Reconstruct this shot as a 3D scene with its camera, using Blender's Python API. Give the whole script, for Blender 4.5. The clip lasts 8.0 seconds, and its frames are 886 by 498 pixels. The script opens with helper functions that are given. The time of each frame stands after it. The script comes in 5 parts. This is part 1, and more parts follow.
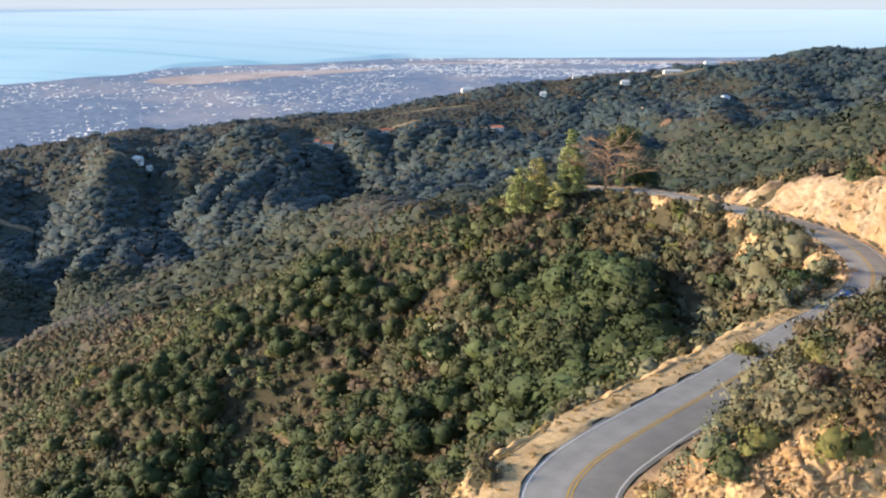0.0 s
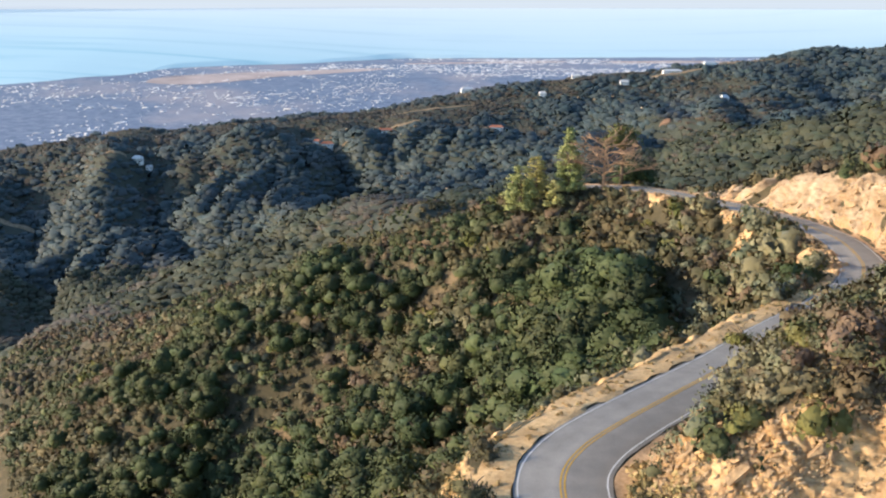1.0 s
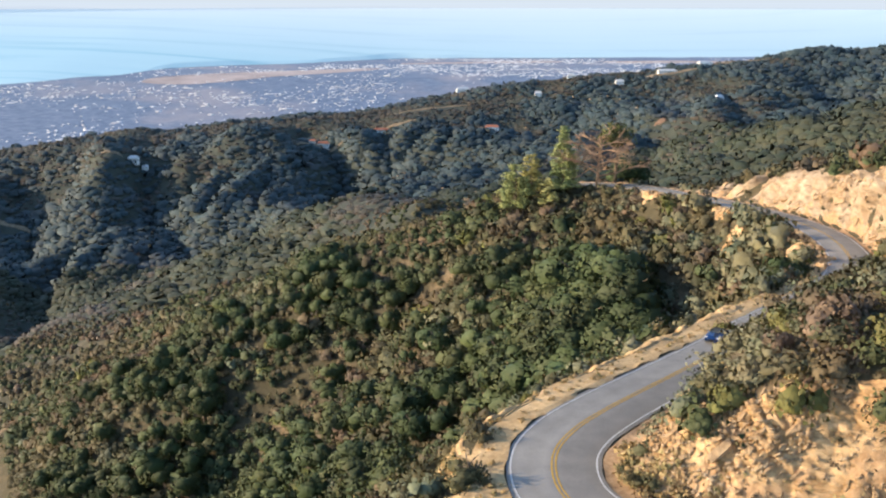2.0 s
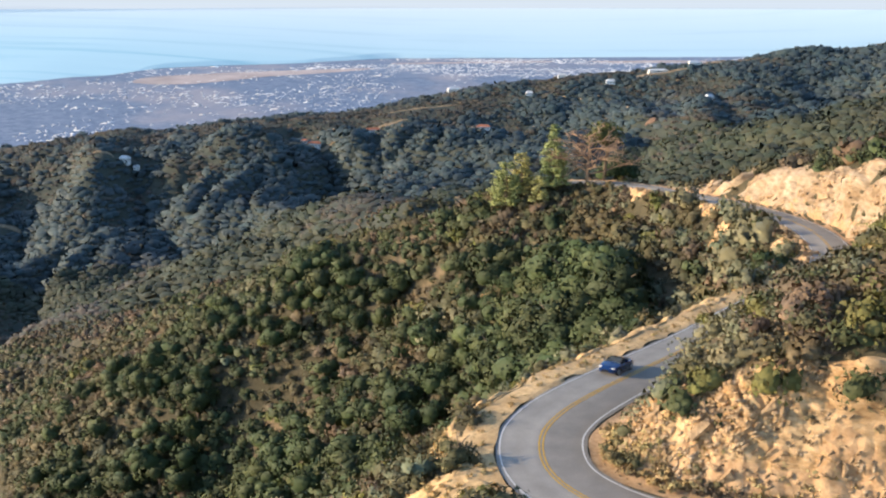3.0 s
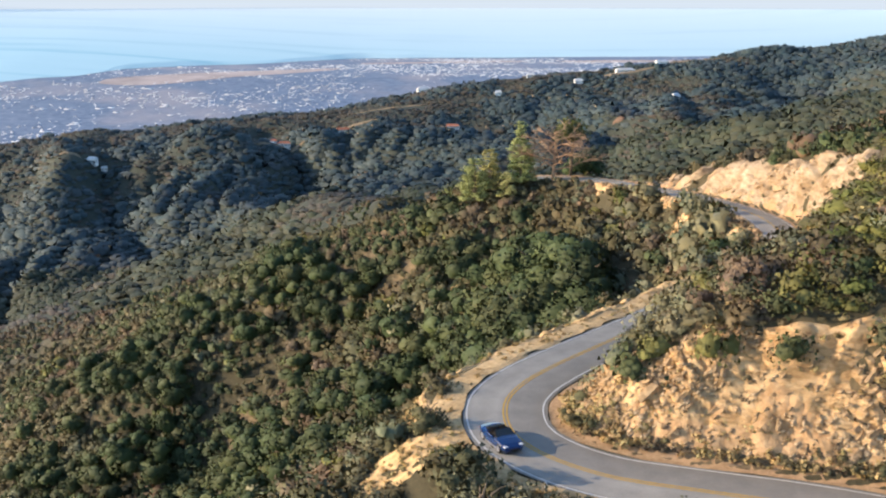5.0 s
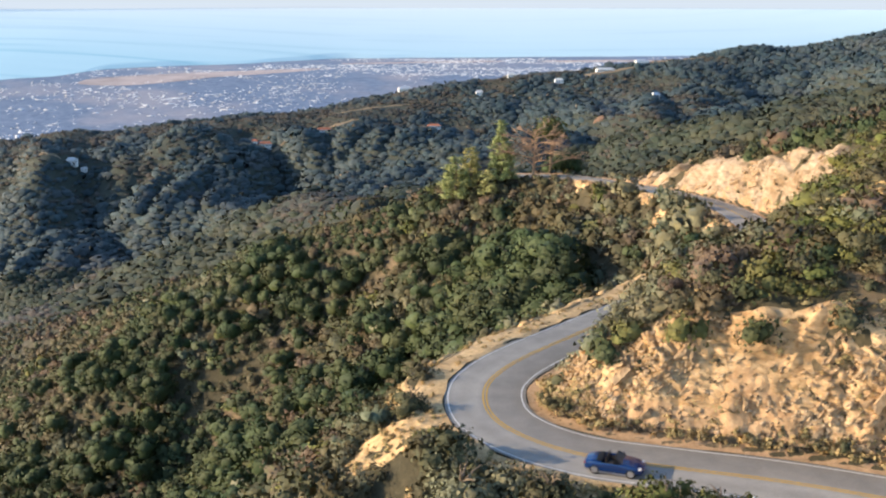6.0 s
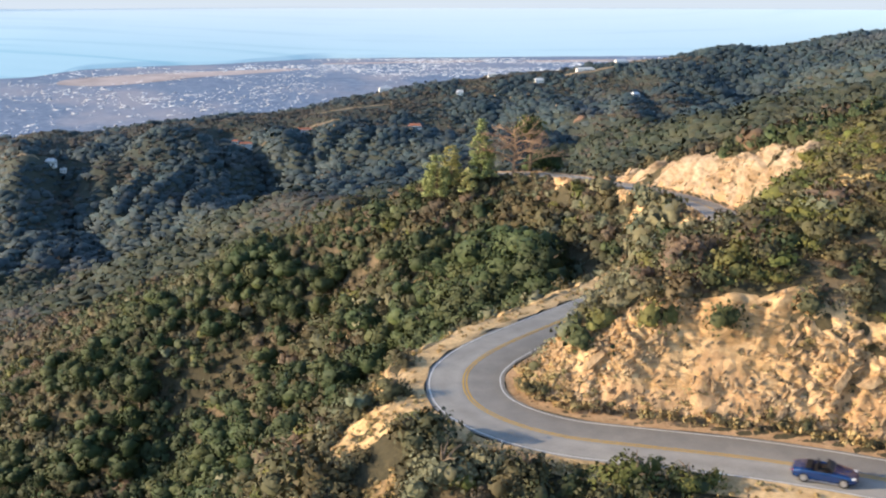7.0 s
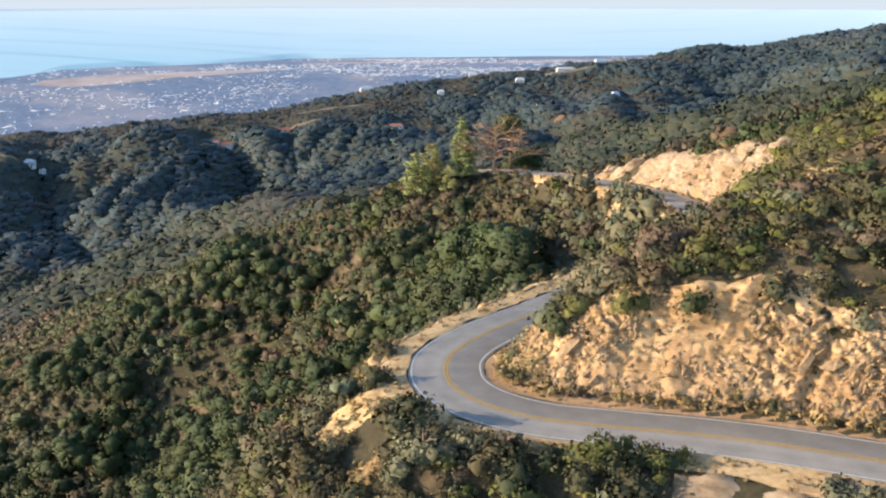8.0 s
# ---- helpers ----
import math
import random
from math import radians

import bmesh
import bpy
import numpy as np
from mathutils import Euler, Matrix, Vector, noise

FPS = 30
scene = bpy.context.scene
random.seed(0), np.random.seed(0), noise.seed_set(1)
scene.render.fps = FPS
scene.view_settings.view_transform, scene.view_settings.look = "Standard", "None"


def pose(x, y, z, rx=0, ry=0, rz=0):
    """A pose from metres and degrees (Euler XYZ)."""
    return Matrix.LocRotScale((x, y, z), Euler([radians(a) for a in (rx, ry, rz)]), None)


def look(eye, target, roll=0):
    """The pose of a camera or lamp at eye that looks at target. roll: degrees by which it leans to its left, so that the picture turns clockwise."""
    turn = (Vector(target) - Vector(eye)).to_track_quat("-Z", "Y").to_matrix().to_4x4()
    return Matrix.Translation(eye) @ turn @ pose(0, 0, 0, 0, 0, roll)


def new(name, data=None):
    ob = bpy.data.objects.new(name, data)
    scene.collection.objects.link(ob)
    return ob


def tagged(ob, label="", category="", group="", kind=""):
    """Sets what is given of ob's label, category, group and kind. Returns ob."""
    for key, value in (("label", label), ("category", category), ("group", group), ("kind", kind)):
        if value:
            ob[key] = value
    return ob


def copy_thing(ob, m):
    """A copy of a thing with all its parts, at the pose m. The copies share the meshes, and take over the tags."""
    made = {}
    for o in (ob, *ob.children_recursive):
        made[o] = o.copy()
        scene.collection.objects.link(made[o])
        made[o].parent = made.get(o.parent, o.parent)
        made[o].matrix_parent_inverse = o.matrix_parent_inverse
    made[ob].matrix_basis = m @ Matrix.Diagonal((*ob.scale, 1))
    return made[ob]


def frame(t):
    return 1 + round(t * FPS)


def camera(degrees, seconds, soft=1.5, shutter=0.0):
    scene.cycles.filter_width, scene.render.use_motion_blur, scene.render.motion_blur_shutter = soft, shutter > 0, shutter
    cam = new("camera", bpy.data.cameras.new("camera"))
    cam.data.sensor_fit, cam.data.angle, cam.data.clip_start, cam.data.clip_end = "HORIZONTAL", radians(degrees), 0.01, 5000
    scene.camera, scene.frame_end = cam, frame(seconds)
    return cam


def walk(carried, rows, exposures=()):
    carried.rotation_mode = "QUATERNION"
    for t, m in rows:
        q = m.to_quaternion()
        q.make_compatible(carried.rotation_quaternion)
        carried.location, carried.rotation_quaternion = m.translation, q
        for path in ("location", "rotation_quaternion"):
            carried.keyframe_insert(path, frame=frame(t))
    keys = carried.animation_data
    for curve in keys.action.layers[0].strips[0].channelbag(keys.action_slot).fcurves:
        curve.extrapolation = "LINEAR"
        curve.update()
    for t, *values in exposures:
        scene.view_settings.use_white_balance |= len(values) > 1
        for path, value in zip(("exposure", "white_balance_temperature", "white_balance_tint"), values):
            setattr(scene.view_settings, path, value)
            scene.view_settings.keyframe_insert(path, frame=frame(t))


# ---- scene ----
# ---- camera: a drone that flies straight back at constant height and turns slowly to its right ----
cam = camera(48.9, 8.0, soft=2.2, shutter=0.4)
YAW = [(0, 0.10), (0.5, 0.09), (1, 0.07), (1.5, 0.00), (3, -0.69), (3.5, -0.95), (4, -1.38), (4.5, -1.92),
       (6, -3.57), (6.5, -4.12), (7, -4.69), (7.5, -5.24), (8, -5.80)]
PATH = [(t, pose(0.22 - 0.007 * max(t - 4, 0) ** 2 * 3.5, -0.52 - 2.84 * t, 30.75 - 0.021 * t, 75.5, 0, yaw)) for t, yaw in YAW]
walk(cam, PATH)

# ---- world, sun ----
SUN_EL, SUN_AZ = radians(16.5), radians(-85)      # azimuth from +y, towards +x
world = bpy.data.worlds.new("sky")
scene.world = world
world.use_nodes = True
wt = world.node_tree
sky = wt.nodes.new("ShaderNodeTexSky")
sky.sky_type, sky.sun_disc = "NISHITA", False
sky.sun_elevation, sky.sun_rotation = SUN_EL, SUN_AZ
sky.air_density, sky.dust_density, sky.ozone_density, sky.altitude = 1.0, 0.6, 2.0, 600
wt.links.new(sky.outputs[0], wt.nodes["Background"].inputs[0])
wt.nodes["Background"].inputs[1].default_value = 0.20
sun = new("sun", bpy.data.lights.new("sun", "SUN"))
sun.data.energy, sun.data.angle, sun.data.color = 5.0, radians(0.55), (1.0, 0.80, 0.56)
sun_from = Vector((math.sin(SUN_AZ) * math.cos(SUN_EL), math.cos(SUN_AZ) * math.cos(SUN_EL), math.sin(SUN_EL)))
sun.matrix_world = look(sun_from * 400, (0, 0, 0))
scene.view_settings.exposure = 0.76


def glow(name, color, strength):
    """An even glow, for the bright hazy air at the horizon and the islands in it."""
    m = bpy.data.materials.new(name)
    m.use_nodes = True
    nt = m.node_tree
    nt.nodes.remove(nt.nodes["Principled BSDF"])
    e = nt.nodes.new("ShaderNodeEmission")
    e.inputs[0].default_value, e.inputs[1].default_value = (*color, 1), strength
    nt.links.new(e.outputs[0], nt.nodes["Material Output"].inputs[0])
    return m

# ---- materials ----
def shader(name, rough=0.8, metal=0.0):
    m = bpy.data.materials.new(name)
    m.use_nodes = True
    b = m.node_tree.nodes["Principled BSDF"]
    b.inputs["Roughness"].default_value, b.inputs["Metallic"].default_value = rough, metal
    b.inputs["Specular IOR Level"].default_value = 0.25
    return m, m.node_tree, b


def noise_node(nt, scale, detail=4.0, rough=0.55, vec=None):
    n = nt.nodes.new("ShaderNodeTexNoise")
    n.inputs["Scale"].default_value, n.inputs["Detail"].default_value, n.inputs["Roughness"].default_value = scale, detail, rough
    if vec is None:
        vec = nt.nodes.new("ShaderNodeTexCoord").outputs["Object"]
    nt.links.new(vec, n.inputs["Vector"])
    return n.outputs["Fac"]


def ramp_node(nt, fac, stops):
    r = nt.nodes.new("ShaderNodeValToRGB")
    e = r.color_ramp.elements
    while len(e) < len(stops):
        e.new(0.5)
    for k, (p, c) in zip(e, stops):
        k.position, k.color = p, (*c, 1)
    nt.links.new(fac, r.inputs[0])
    return r.outputs[0]


def mix_node(nt, fac, a, b, kind="MIX"):
    n = nt.nodes.new("ShaderNodeMix")
    n.data_type, n.blend_type = "RGBA", kind
    for sock, v in ((n.inputs[0], fac), (n.inputs[6], a), (n.inputs[7], b)):
        if isinstance(v, (int, float)):
            sock.default_value = v
        elif isinstance(v, tuple):
            sock.default_value = (*v, 1)
        else:
            nt.links.new(v, sock)
    return n.outputs[2]


def bump_node(nt, b, fac, strength, dist):
    n = nt.nodes.new("ShaderNodeBump")
    n.inputs["Strength"].default_value, n.inputs["Distance"].default_value = strength, dist
    nt.links.new(fac, n.inputs["Height"])
    nt.links.new(n.outputs[0], b.inputs["Normal"])


def plain(name, color, rough=0.5, metal=0.0, vary=0.12, scale=6.0):
    """A painted or natural surface with slight blotches."""
    m, nt, b = shader(name, rough, metal)
    lo, hi = tuple(c * (1 - vary) for c in color), tuple(min(1, c * (1 + vary)) for c in color)
    nt.links.new(ramp_node(nt, noise_node(nt, scale), [(0.3, lo), (0.7, hi)]), b.inputs["Base Color"])
    return m


def foliage(name, dark, light, dry, patch, dry_at=0.62):
    """Leaves: each plant its own tone, each leaf a little off it, patches of greener and drier plants."""
    m, nt, b = shader(name, 0.7)
    geo, info, own = nt.nodes.new("ShaderNodeNewGeometry"), nt.nodes.new("ShaderNodeObjectInfo"), nt.nodes.new("ShaderNodeAttribute")
    own.attribute_name = "tone"
    add, wrap = nt.nodes.new("ShaderNodeMath"), nt.nodes.new("ShaderNodeMath")
    add.operation, wrap.operation = "ADD", "FRACT"
    nt.links.new(own.outputs["Fac"], add.inputs[0])
    nt.links.new(info.outputs["Random"], add.inputs[1])
    nt.links.new(add.outputs[0], wrap.inputs[0])
    mid = tuple(0.5 * p + 0.5 * q for p, q in zip(dark, light))
    cool = tuple(c * k for c, k in zip(mid, (0.84, 0.97, 0.96)))
    warm = tuple(c * k for c, k in zip(mid, (1.12, 1.0, 0.9)))
    base = ramp_node(nt, wrap.outputs[0], [(0.0, tuple(0.75 * p + 0.25 * q for p, q in zip(dark, light))), (0.3, cool), (0.6, mid), (0.8, warm), (1.0, tuple(0.15 * p + 0.85 * q for p, q in zip(dark, light)))])
    leaf = ramp_node(nt, geo.outputs["Random Per Island"], [(0.0, (0.84, 0.85, 0.86)), (1.0, (1.16, 1.15, 1.12))])
    dried = ramp_node(nt, noise_node(nt, patch, 3.0, 0.6), [(dry_at - 0.06, (0, 0, 0)), (dry_at + 0.10, (0.8, 0.8, 0.8))])
    col = mix_node(nt, dried, base, dry)
    nt.links.new(mix_node(nt, 1.0, col, leaf, "MULTIPLY"), b.inputs["Base Color"])
    return m


def ground_material():
    m, nt, b = shader("hillside_soil", 0.95)
    a = noise_node(nt, 0.07, 5)
    fine = noise_node(nt, 1.3, 6, 0.7)
    soil = ramp_node(nt, fine, [(0.25, (0.12, 0.084, 0.048)), (0.5, (0.20, 0.142, 0.084)), (0.8, (0.32, 0.235, 0.14))])
    green = ramp_node(nt, fine, [(0.3, (0.045, 0.040, 0.022)), (0.8, (0.10, 0.080, 0.045))])
    near = mix_node(nt, ramp_node(nt, a, [(0.54, (0, 0, 0)), (0.70, (1, 1, 1))]), green, soil)
    # beyond the crest the slopes are covered by low brush
    sep, reach = nt.nodes.new("ShaderNodeSeparateXYZ"), nt.nodes.new("ShaderNodeMapRange")
    nt.links.new(nt.nodes.new("ShaderNodeTexCoord").outputs["Object"], sep.inputs[0])
    reach.inputs[1].default_value, reach.inputs[2].default_value = 330, 600
    nt.links.new(sep.outputs[1], reach.inputs[0])
    brush = ramp_node(nt, noise_node(nt, 0.03, 5, 0.7), [(0.35, (0.040, 0.050, 0.042)), (0.6, (0.060, 0.066, 0.050)), (0.78, (0.11, 0.095, 0.070))])
    nt.links.new(mix_node(nt, reach.outputs[0], near, brush), b.inputs["Base Color"])
    bump_node(nt, b, fine, 0.8, 0.25)
    return m


def rock_material(name, lo, mid, hi, scale=0.9):
    m, nt, b = shader(name, 0.92)
    geo = nt.nodes.new("ShaderNodeTexCoord")
    mp = nt.nodes.new("ShaderNodeMapping")
    mp.inputs["Rotation"].default_value, mp.inputs["Scale"].default_value = (0.3, 0.7, 0.4), (1, 1, 2.6)
    nt.links.new(geo.outputs["Object"], mp.inputs["Vector"])
    f = noise_node(nt, scale, 8, 0.68, mp.outputs[0])
    big = noise_node(nt, 0.22, 3)
    # lo darkens the hollows of the bump, crevice shade put into the colour
    col = ramp_node(nt, f, [(0.28, lo), (0.5, mid), (0.72, hi)])
    stain = ramp_node(nt, big, [(0.4, (0.78, 0.68, 0.58)), (0.62, (1.05, 1.02, 1.0))])
    nt.links.new(mix_node(nt, 1.0, col, stain, "MULTIPLY"), b.inputs["Base Color"])
    bump_node(nt, b, f, 0.9, 0.3)
    return m


def asphalt_material():
    """Worn grey asphalt; the outer lane is paler, wheel tracks are polished, patches and cracks."""
    m, nt, b = shader("worn_asphalt", 0.85)
    uv = nt.nodes.new("ShaderNodeUVMap")
    sep = nt.nodes.new("ShaderNodeSeparateXYZ")
    nt.links.new(uv.outputs[0], sep.inputs[0])
    lane = ramp_node(nt, sep.outputs[0], [(0.0, (0.251, 0.234, 0.216)), (0.12, (0.314, 0.296, 0.273)), (0.25, (0.283, 0.266, 0.243)), (0.40, (0.320, 0.301, 0.278)),
                                          (0.50, (0.264, 0.248, 0.232)), (0.60, (0.233, 0.217, 0.199)), (0.80, (0.219, 0.205, 0.189)), (1.0, (0.213, 0.189, 0.162))])
    grain = noise_node(nt, 9.0, 6, 0.75)
    stain = noise_node(nt, 0.35, 4, 0.6)
    col = mix_node(nt, 1.0, lane, ramp_node(nt, stain, [(0.35, (0.86, 0.86, 0.86)), (0.65, (1.1, 1.09, 1.07))]), "MULTIPLY")
    col = mix_node(nt, 1.0, col, ramp_node(nt, grain, [(0.3, (0.85, 0.85, 0.85)), (0.7, (1.12, 1.12, 1.12))]), "MULTIPLY")
    nt.links.new(col, b.inputs["Base Color"])
    bump_node(nt, b, grain, 0.3, 0.02)
    return m


def dirt_material(name, lo, hi):
    m, nt, b = shader(name, 0.95)
    f, g = noise_node(nt, 2.2, 7, 0.7), noise_node(nt, 0.3, 3)
    col = ramp_node(nt, f, [(0.3, lo), (0.7, hi)])
    nt.links.new(mix_node(nt, 1.0, col, ramp_node(nt, g, [(0.35, (0.72, 0.68, 0.62)), (0.65, (1.08, 1.05, 1.0))]), "MULTIPLY"), b.inputs["Base Color"])
    bump_node(nt, b, f, 0.8, 0.12)
    return m


def sea_material():
    m, nt, b = shader("hazed_sea", 0.75)
    tc = nt.nodes.new("ShaderNodeTexCoord")
    mp = nt.nodes.new("ShaderNodeMapping")
    mp.inputs["Scale"].default_value = (0.0009, 0.011, 0.0)
    mp.inputs["Rotation"].default_value = (0, 0, 0.05)
    nt.links.new(tc.outputs["Object"], mp.inputs["Vector"])
    f = noise_node(nt, 1.0, 3, 0.5, mp.outputs[0])
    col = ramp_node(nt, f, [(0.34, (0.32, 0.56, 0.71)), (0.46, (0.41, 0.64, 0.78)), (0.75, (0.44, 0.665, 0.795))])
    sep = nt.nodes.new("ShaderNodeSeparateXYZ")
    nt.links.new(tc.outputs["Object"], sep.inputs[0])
    # haze put into the colour: the sea pales towards the horizon
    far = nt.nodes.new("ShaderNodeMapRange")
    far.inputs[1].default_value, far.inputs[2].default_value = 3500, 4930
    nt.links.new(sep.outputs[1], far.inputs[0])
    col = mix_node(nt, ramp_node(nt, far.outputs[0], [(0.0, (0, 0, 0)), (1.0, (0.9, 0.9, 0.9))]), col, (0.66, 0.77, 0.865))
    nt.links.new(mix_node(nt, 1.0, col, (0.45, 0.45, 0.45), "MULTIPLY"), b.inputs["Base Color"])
    # an added glow in the same colour, for sky glitter on the water
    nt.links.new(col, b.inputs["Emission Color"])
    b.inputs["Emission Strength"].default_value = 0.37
    return m


def plain_material():
    """The built-up coastal plain: dark trees, pale roofs and fields, all with blue haze put into the colour."""
    m, nt, b = shader("coastal_plain", 0.95)
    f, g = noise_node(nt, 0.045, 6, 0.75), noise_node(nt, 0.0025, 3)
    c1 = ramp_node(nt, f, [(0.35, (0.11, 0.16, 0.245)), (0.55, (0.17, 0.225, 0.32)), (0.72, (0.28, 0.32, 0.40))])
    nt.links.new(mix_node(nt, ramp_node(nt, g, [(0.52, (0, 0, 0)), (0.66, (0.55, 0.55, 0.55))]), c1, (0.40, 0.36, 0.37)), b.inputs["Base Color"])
    return m


M_GROUND = ground_material()
M_ROCK = rock_material("buff_sandstone", (0.24, 0.145, 0.075), (0.56, 0.39, 0.215), (0.74, 0.555, 0.35))
M_CREAM = rock_material("cream_sandstone", (0.156, 0.112, 0.073), (0.359, 0.281, 0.196), (0.507, 0.416, 0.316), 0.5)
M_ROCKDARK = rock_material("broken_shale", (0.19, 0.135, 0.09), (0.47, 0.355, 0.23), (0.72, 0.58, 0.41), 1.6)
M_ASPHALT = asphalt_material()
M_DIRT = dirt_material("dry_roadside_dirt", (0.44, 0.285, 0.14), (0.76, 0.555, 0.31))
M_GRASS = dirt_material("straw_grass", (0.26, 0.165, 0.08), (0.50, 0.35, 0.185))
M_TALUS = dirt_material("reddish_talus", (0.33, 0.195, 0.105), (0.60, 0.41, 0.24))
M_CLEARING = dirt_material("dry_clearing_soil", (0.20, 0.155, 0.11), (0.36, 0.285, 0.20))
M_REDSOIL = dirt_material("dull_red_soil", (0.19, 0.125, 0.09), (0.31, 0.20, 0.14))
M_WHITE = plain("white_road_paint", (0.58, 0.56, 0.53), 0.7, vary=0.12, scale=3)
M_YELLOW = plain("yellow_road_paint", (0.50, 0.30, 0.055), 0.7, vary=0.2, scale=3)
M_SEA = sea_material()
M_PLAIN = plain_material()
M_TOWN = plain("pale_walls", (0.80, 0.78, 0.80), 0.8, vary=0.35, scale=0.02)
M_FIELD = plain("dry_field", (0.44, 0.365, 0.345), 0.95, vary=0.22, scale=0.012)
M_BARK = plain("grey_brown_bark", (0.16, 0.12, 0.085), 0.9, vary=0.3, scale=3)
M_DEADWOOD = plain("bare_dry_wood", (0.36, 0.235, 0.15), 0.9, vary=0.25, scale=2)
M_GREEN = foliage("green_chaparral", (0.023, 0.032, 0.013), (0.082, 0.101, 0.041), (0.100, 0.084, 0.051), 0.045, 0.60)
M_BRIGHT = foliage("bright_green_brush", (0.058, 0.065, 0.016), (0.162, 0.164, 0.046), (0.124, 0.107, 0.046), 0.06, 0.62)
M_OLIVE = foliage("olive_brush", (0.045, 0.041, 0.020), (0.126, 0.110, 0.055), (0.126, 0.091, 0.055), 0.05, 0.56)
M_BROWN = foliage("dry_brown_brush", (0.074, 0.053, 0.034), (0.172, 0.125, 0.086), (0.156, 0.100, 0.068), 0.06, 0.6)
M_SAGE = foliage("grey_sage", (0.081, 0.086, 0.053), (0.205, 0.203, 0.127), (0.184, 0.146, 0.088), 0.06, 0.68)
# M_FAR: the same woods seen far off, blue haze mixed into the leaf colour
M_FAR = foliage("far_oak_woods_hazed", (0.036, 0.054, 0.063), (0.064, 0.087, 0.092), (0.087, 0.090, 0.092), 0.007, 0.62)
M_FARB = foliage("far_dry_brush", (0.054, 0.048, 0.040), (0.087, 0.075, 0.059), (0.104, 0.084, 0.071), 0.007, 0.6)
M_WOODS = foliage("hill_woods", (0.027, 0.035, 0.024), (0.059, 0.066, 0.042), (0.070, 0.062, 0.042), 0.012, 0.66)
M_STRAW = foliage("straw", (0.230, 0.161, 0.069), (0.529, 0.402, 0.196), (0.391, 0.241, 0.115), 0.3, 0.62)
M_OAK = foliage("oak_leaves", (0.019, 0.030, 0.011), (0.073, 0.099, 0.037), (0.072, 0.080, 0.034), 0.2, 0.66)
M_PINE = foliage("pine_needles", (0.183, 0.202, 0.075), (0.459, 0.445, 0.184), (0.404, 0.355, 0.168), 0.3, 0.72)

# ---- the lie of the land: road line, crests and gullies in plan ----
ROAD = [(78, 4, 3.2), (62, 14.5, 2.2), (48, 24, 1.5), (34.5, 32.4, 0.9), (29.6, 35.6, 0.65), (24.8, 38.3, 0.4), (19.2, 40.7, 0.2), (13.7, 43.3, 0),
        (9.9, 46.6, 0), (8.0, 50.5, 0), (8.1, 55.3, 0), (9.9, 59.7, -0.2), (13.2, 64.4, -0.5), (18.9, 71.8, -1.3), (27.3, 82.8, -2.6),
        (33, 90.6, -3.3), (38.5, 97.8, -4), (44.9, 105.4, -4.6), (53.1, 116.2, -5.3), (57.9, 125.6, -5.9), (60.8, 133.5, -6.3),
        (63.6, 146, -7.1), (64.9, 156.5, -8), (65, 166, -8.8), (64.2, 175.5, -9.6), (62.3, 189, -10.9), (59.6, 202.5, -12.3),
        (57.2, 217, -14.2), (55.2, 233, -16), (50.6, 248, -18), (42, 260, -19.6), (30, 270, -22)]
HALF = 3.25                                      # half the paved width


def smooth_line(pts, step):
    """A Catmull-Rom line through pts, in even steps."""
    p = np.array(pts, float)
    p = np.vstack([2 * p[0] - p[1], p, 2 * p[-1] - p[-2]])
    out = []
    for i in range(1, len(p) - 2):
        a, b, c, d = p[i - 1:i + 3]
        for t in np.linspace(0, 1, 12, endpoint=False):
            out.append(0.5 * (2 * b + (c - a) * t + (2 * a - 5 * b + 4 * c - d) * t ** 2 + (3 * b - a - 3 * c + d) * t ** 3))
    out = np.array(out + [p[-2]])
    run = np.r_[0, np.cumsum(np.linalg.norm(np.diff(out, axis=0), axis=1))]
    s = np.arange(0, run[-1], step)
    return np.stack([np.interp(s, run, out[:, k]) for k in range(3)], 1)


RL = smooth_line(ROAD, 1.0)
RT = np.gradient(RL, axis=0)
RT[:, 2] = 0
RT /= np.linalg.norm(RT, axis=1)[:, None]
RN = np.stack([RT[:, 1], -RT[:, 0], 0 * RT[:, 0]], 1)     # to the hill side

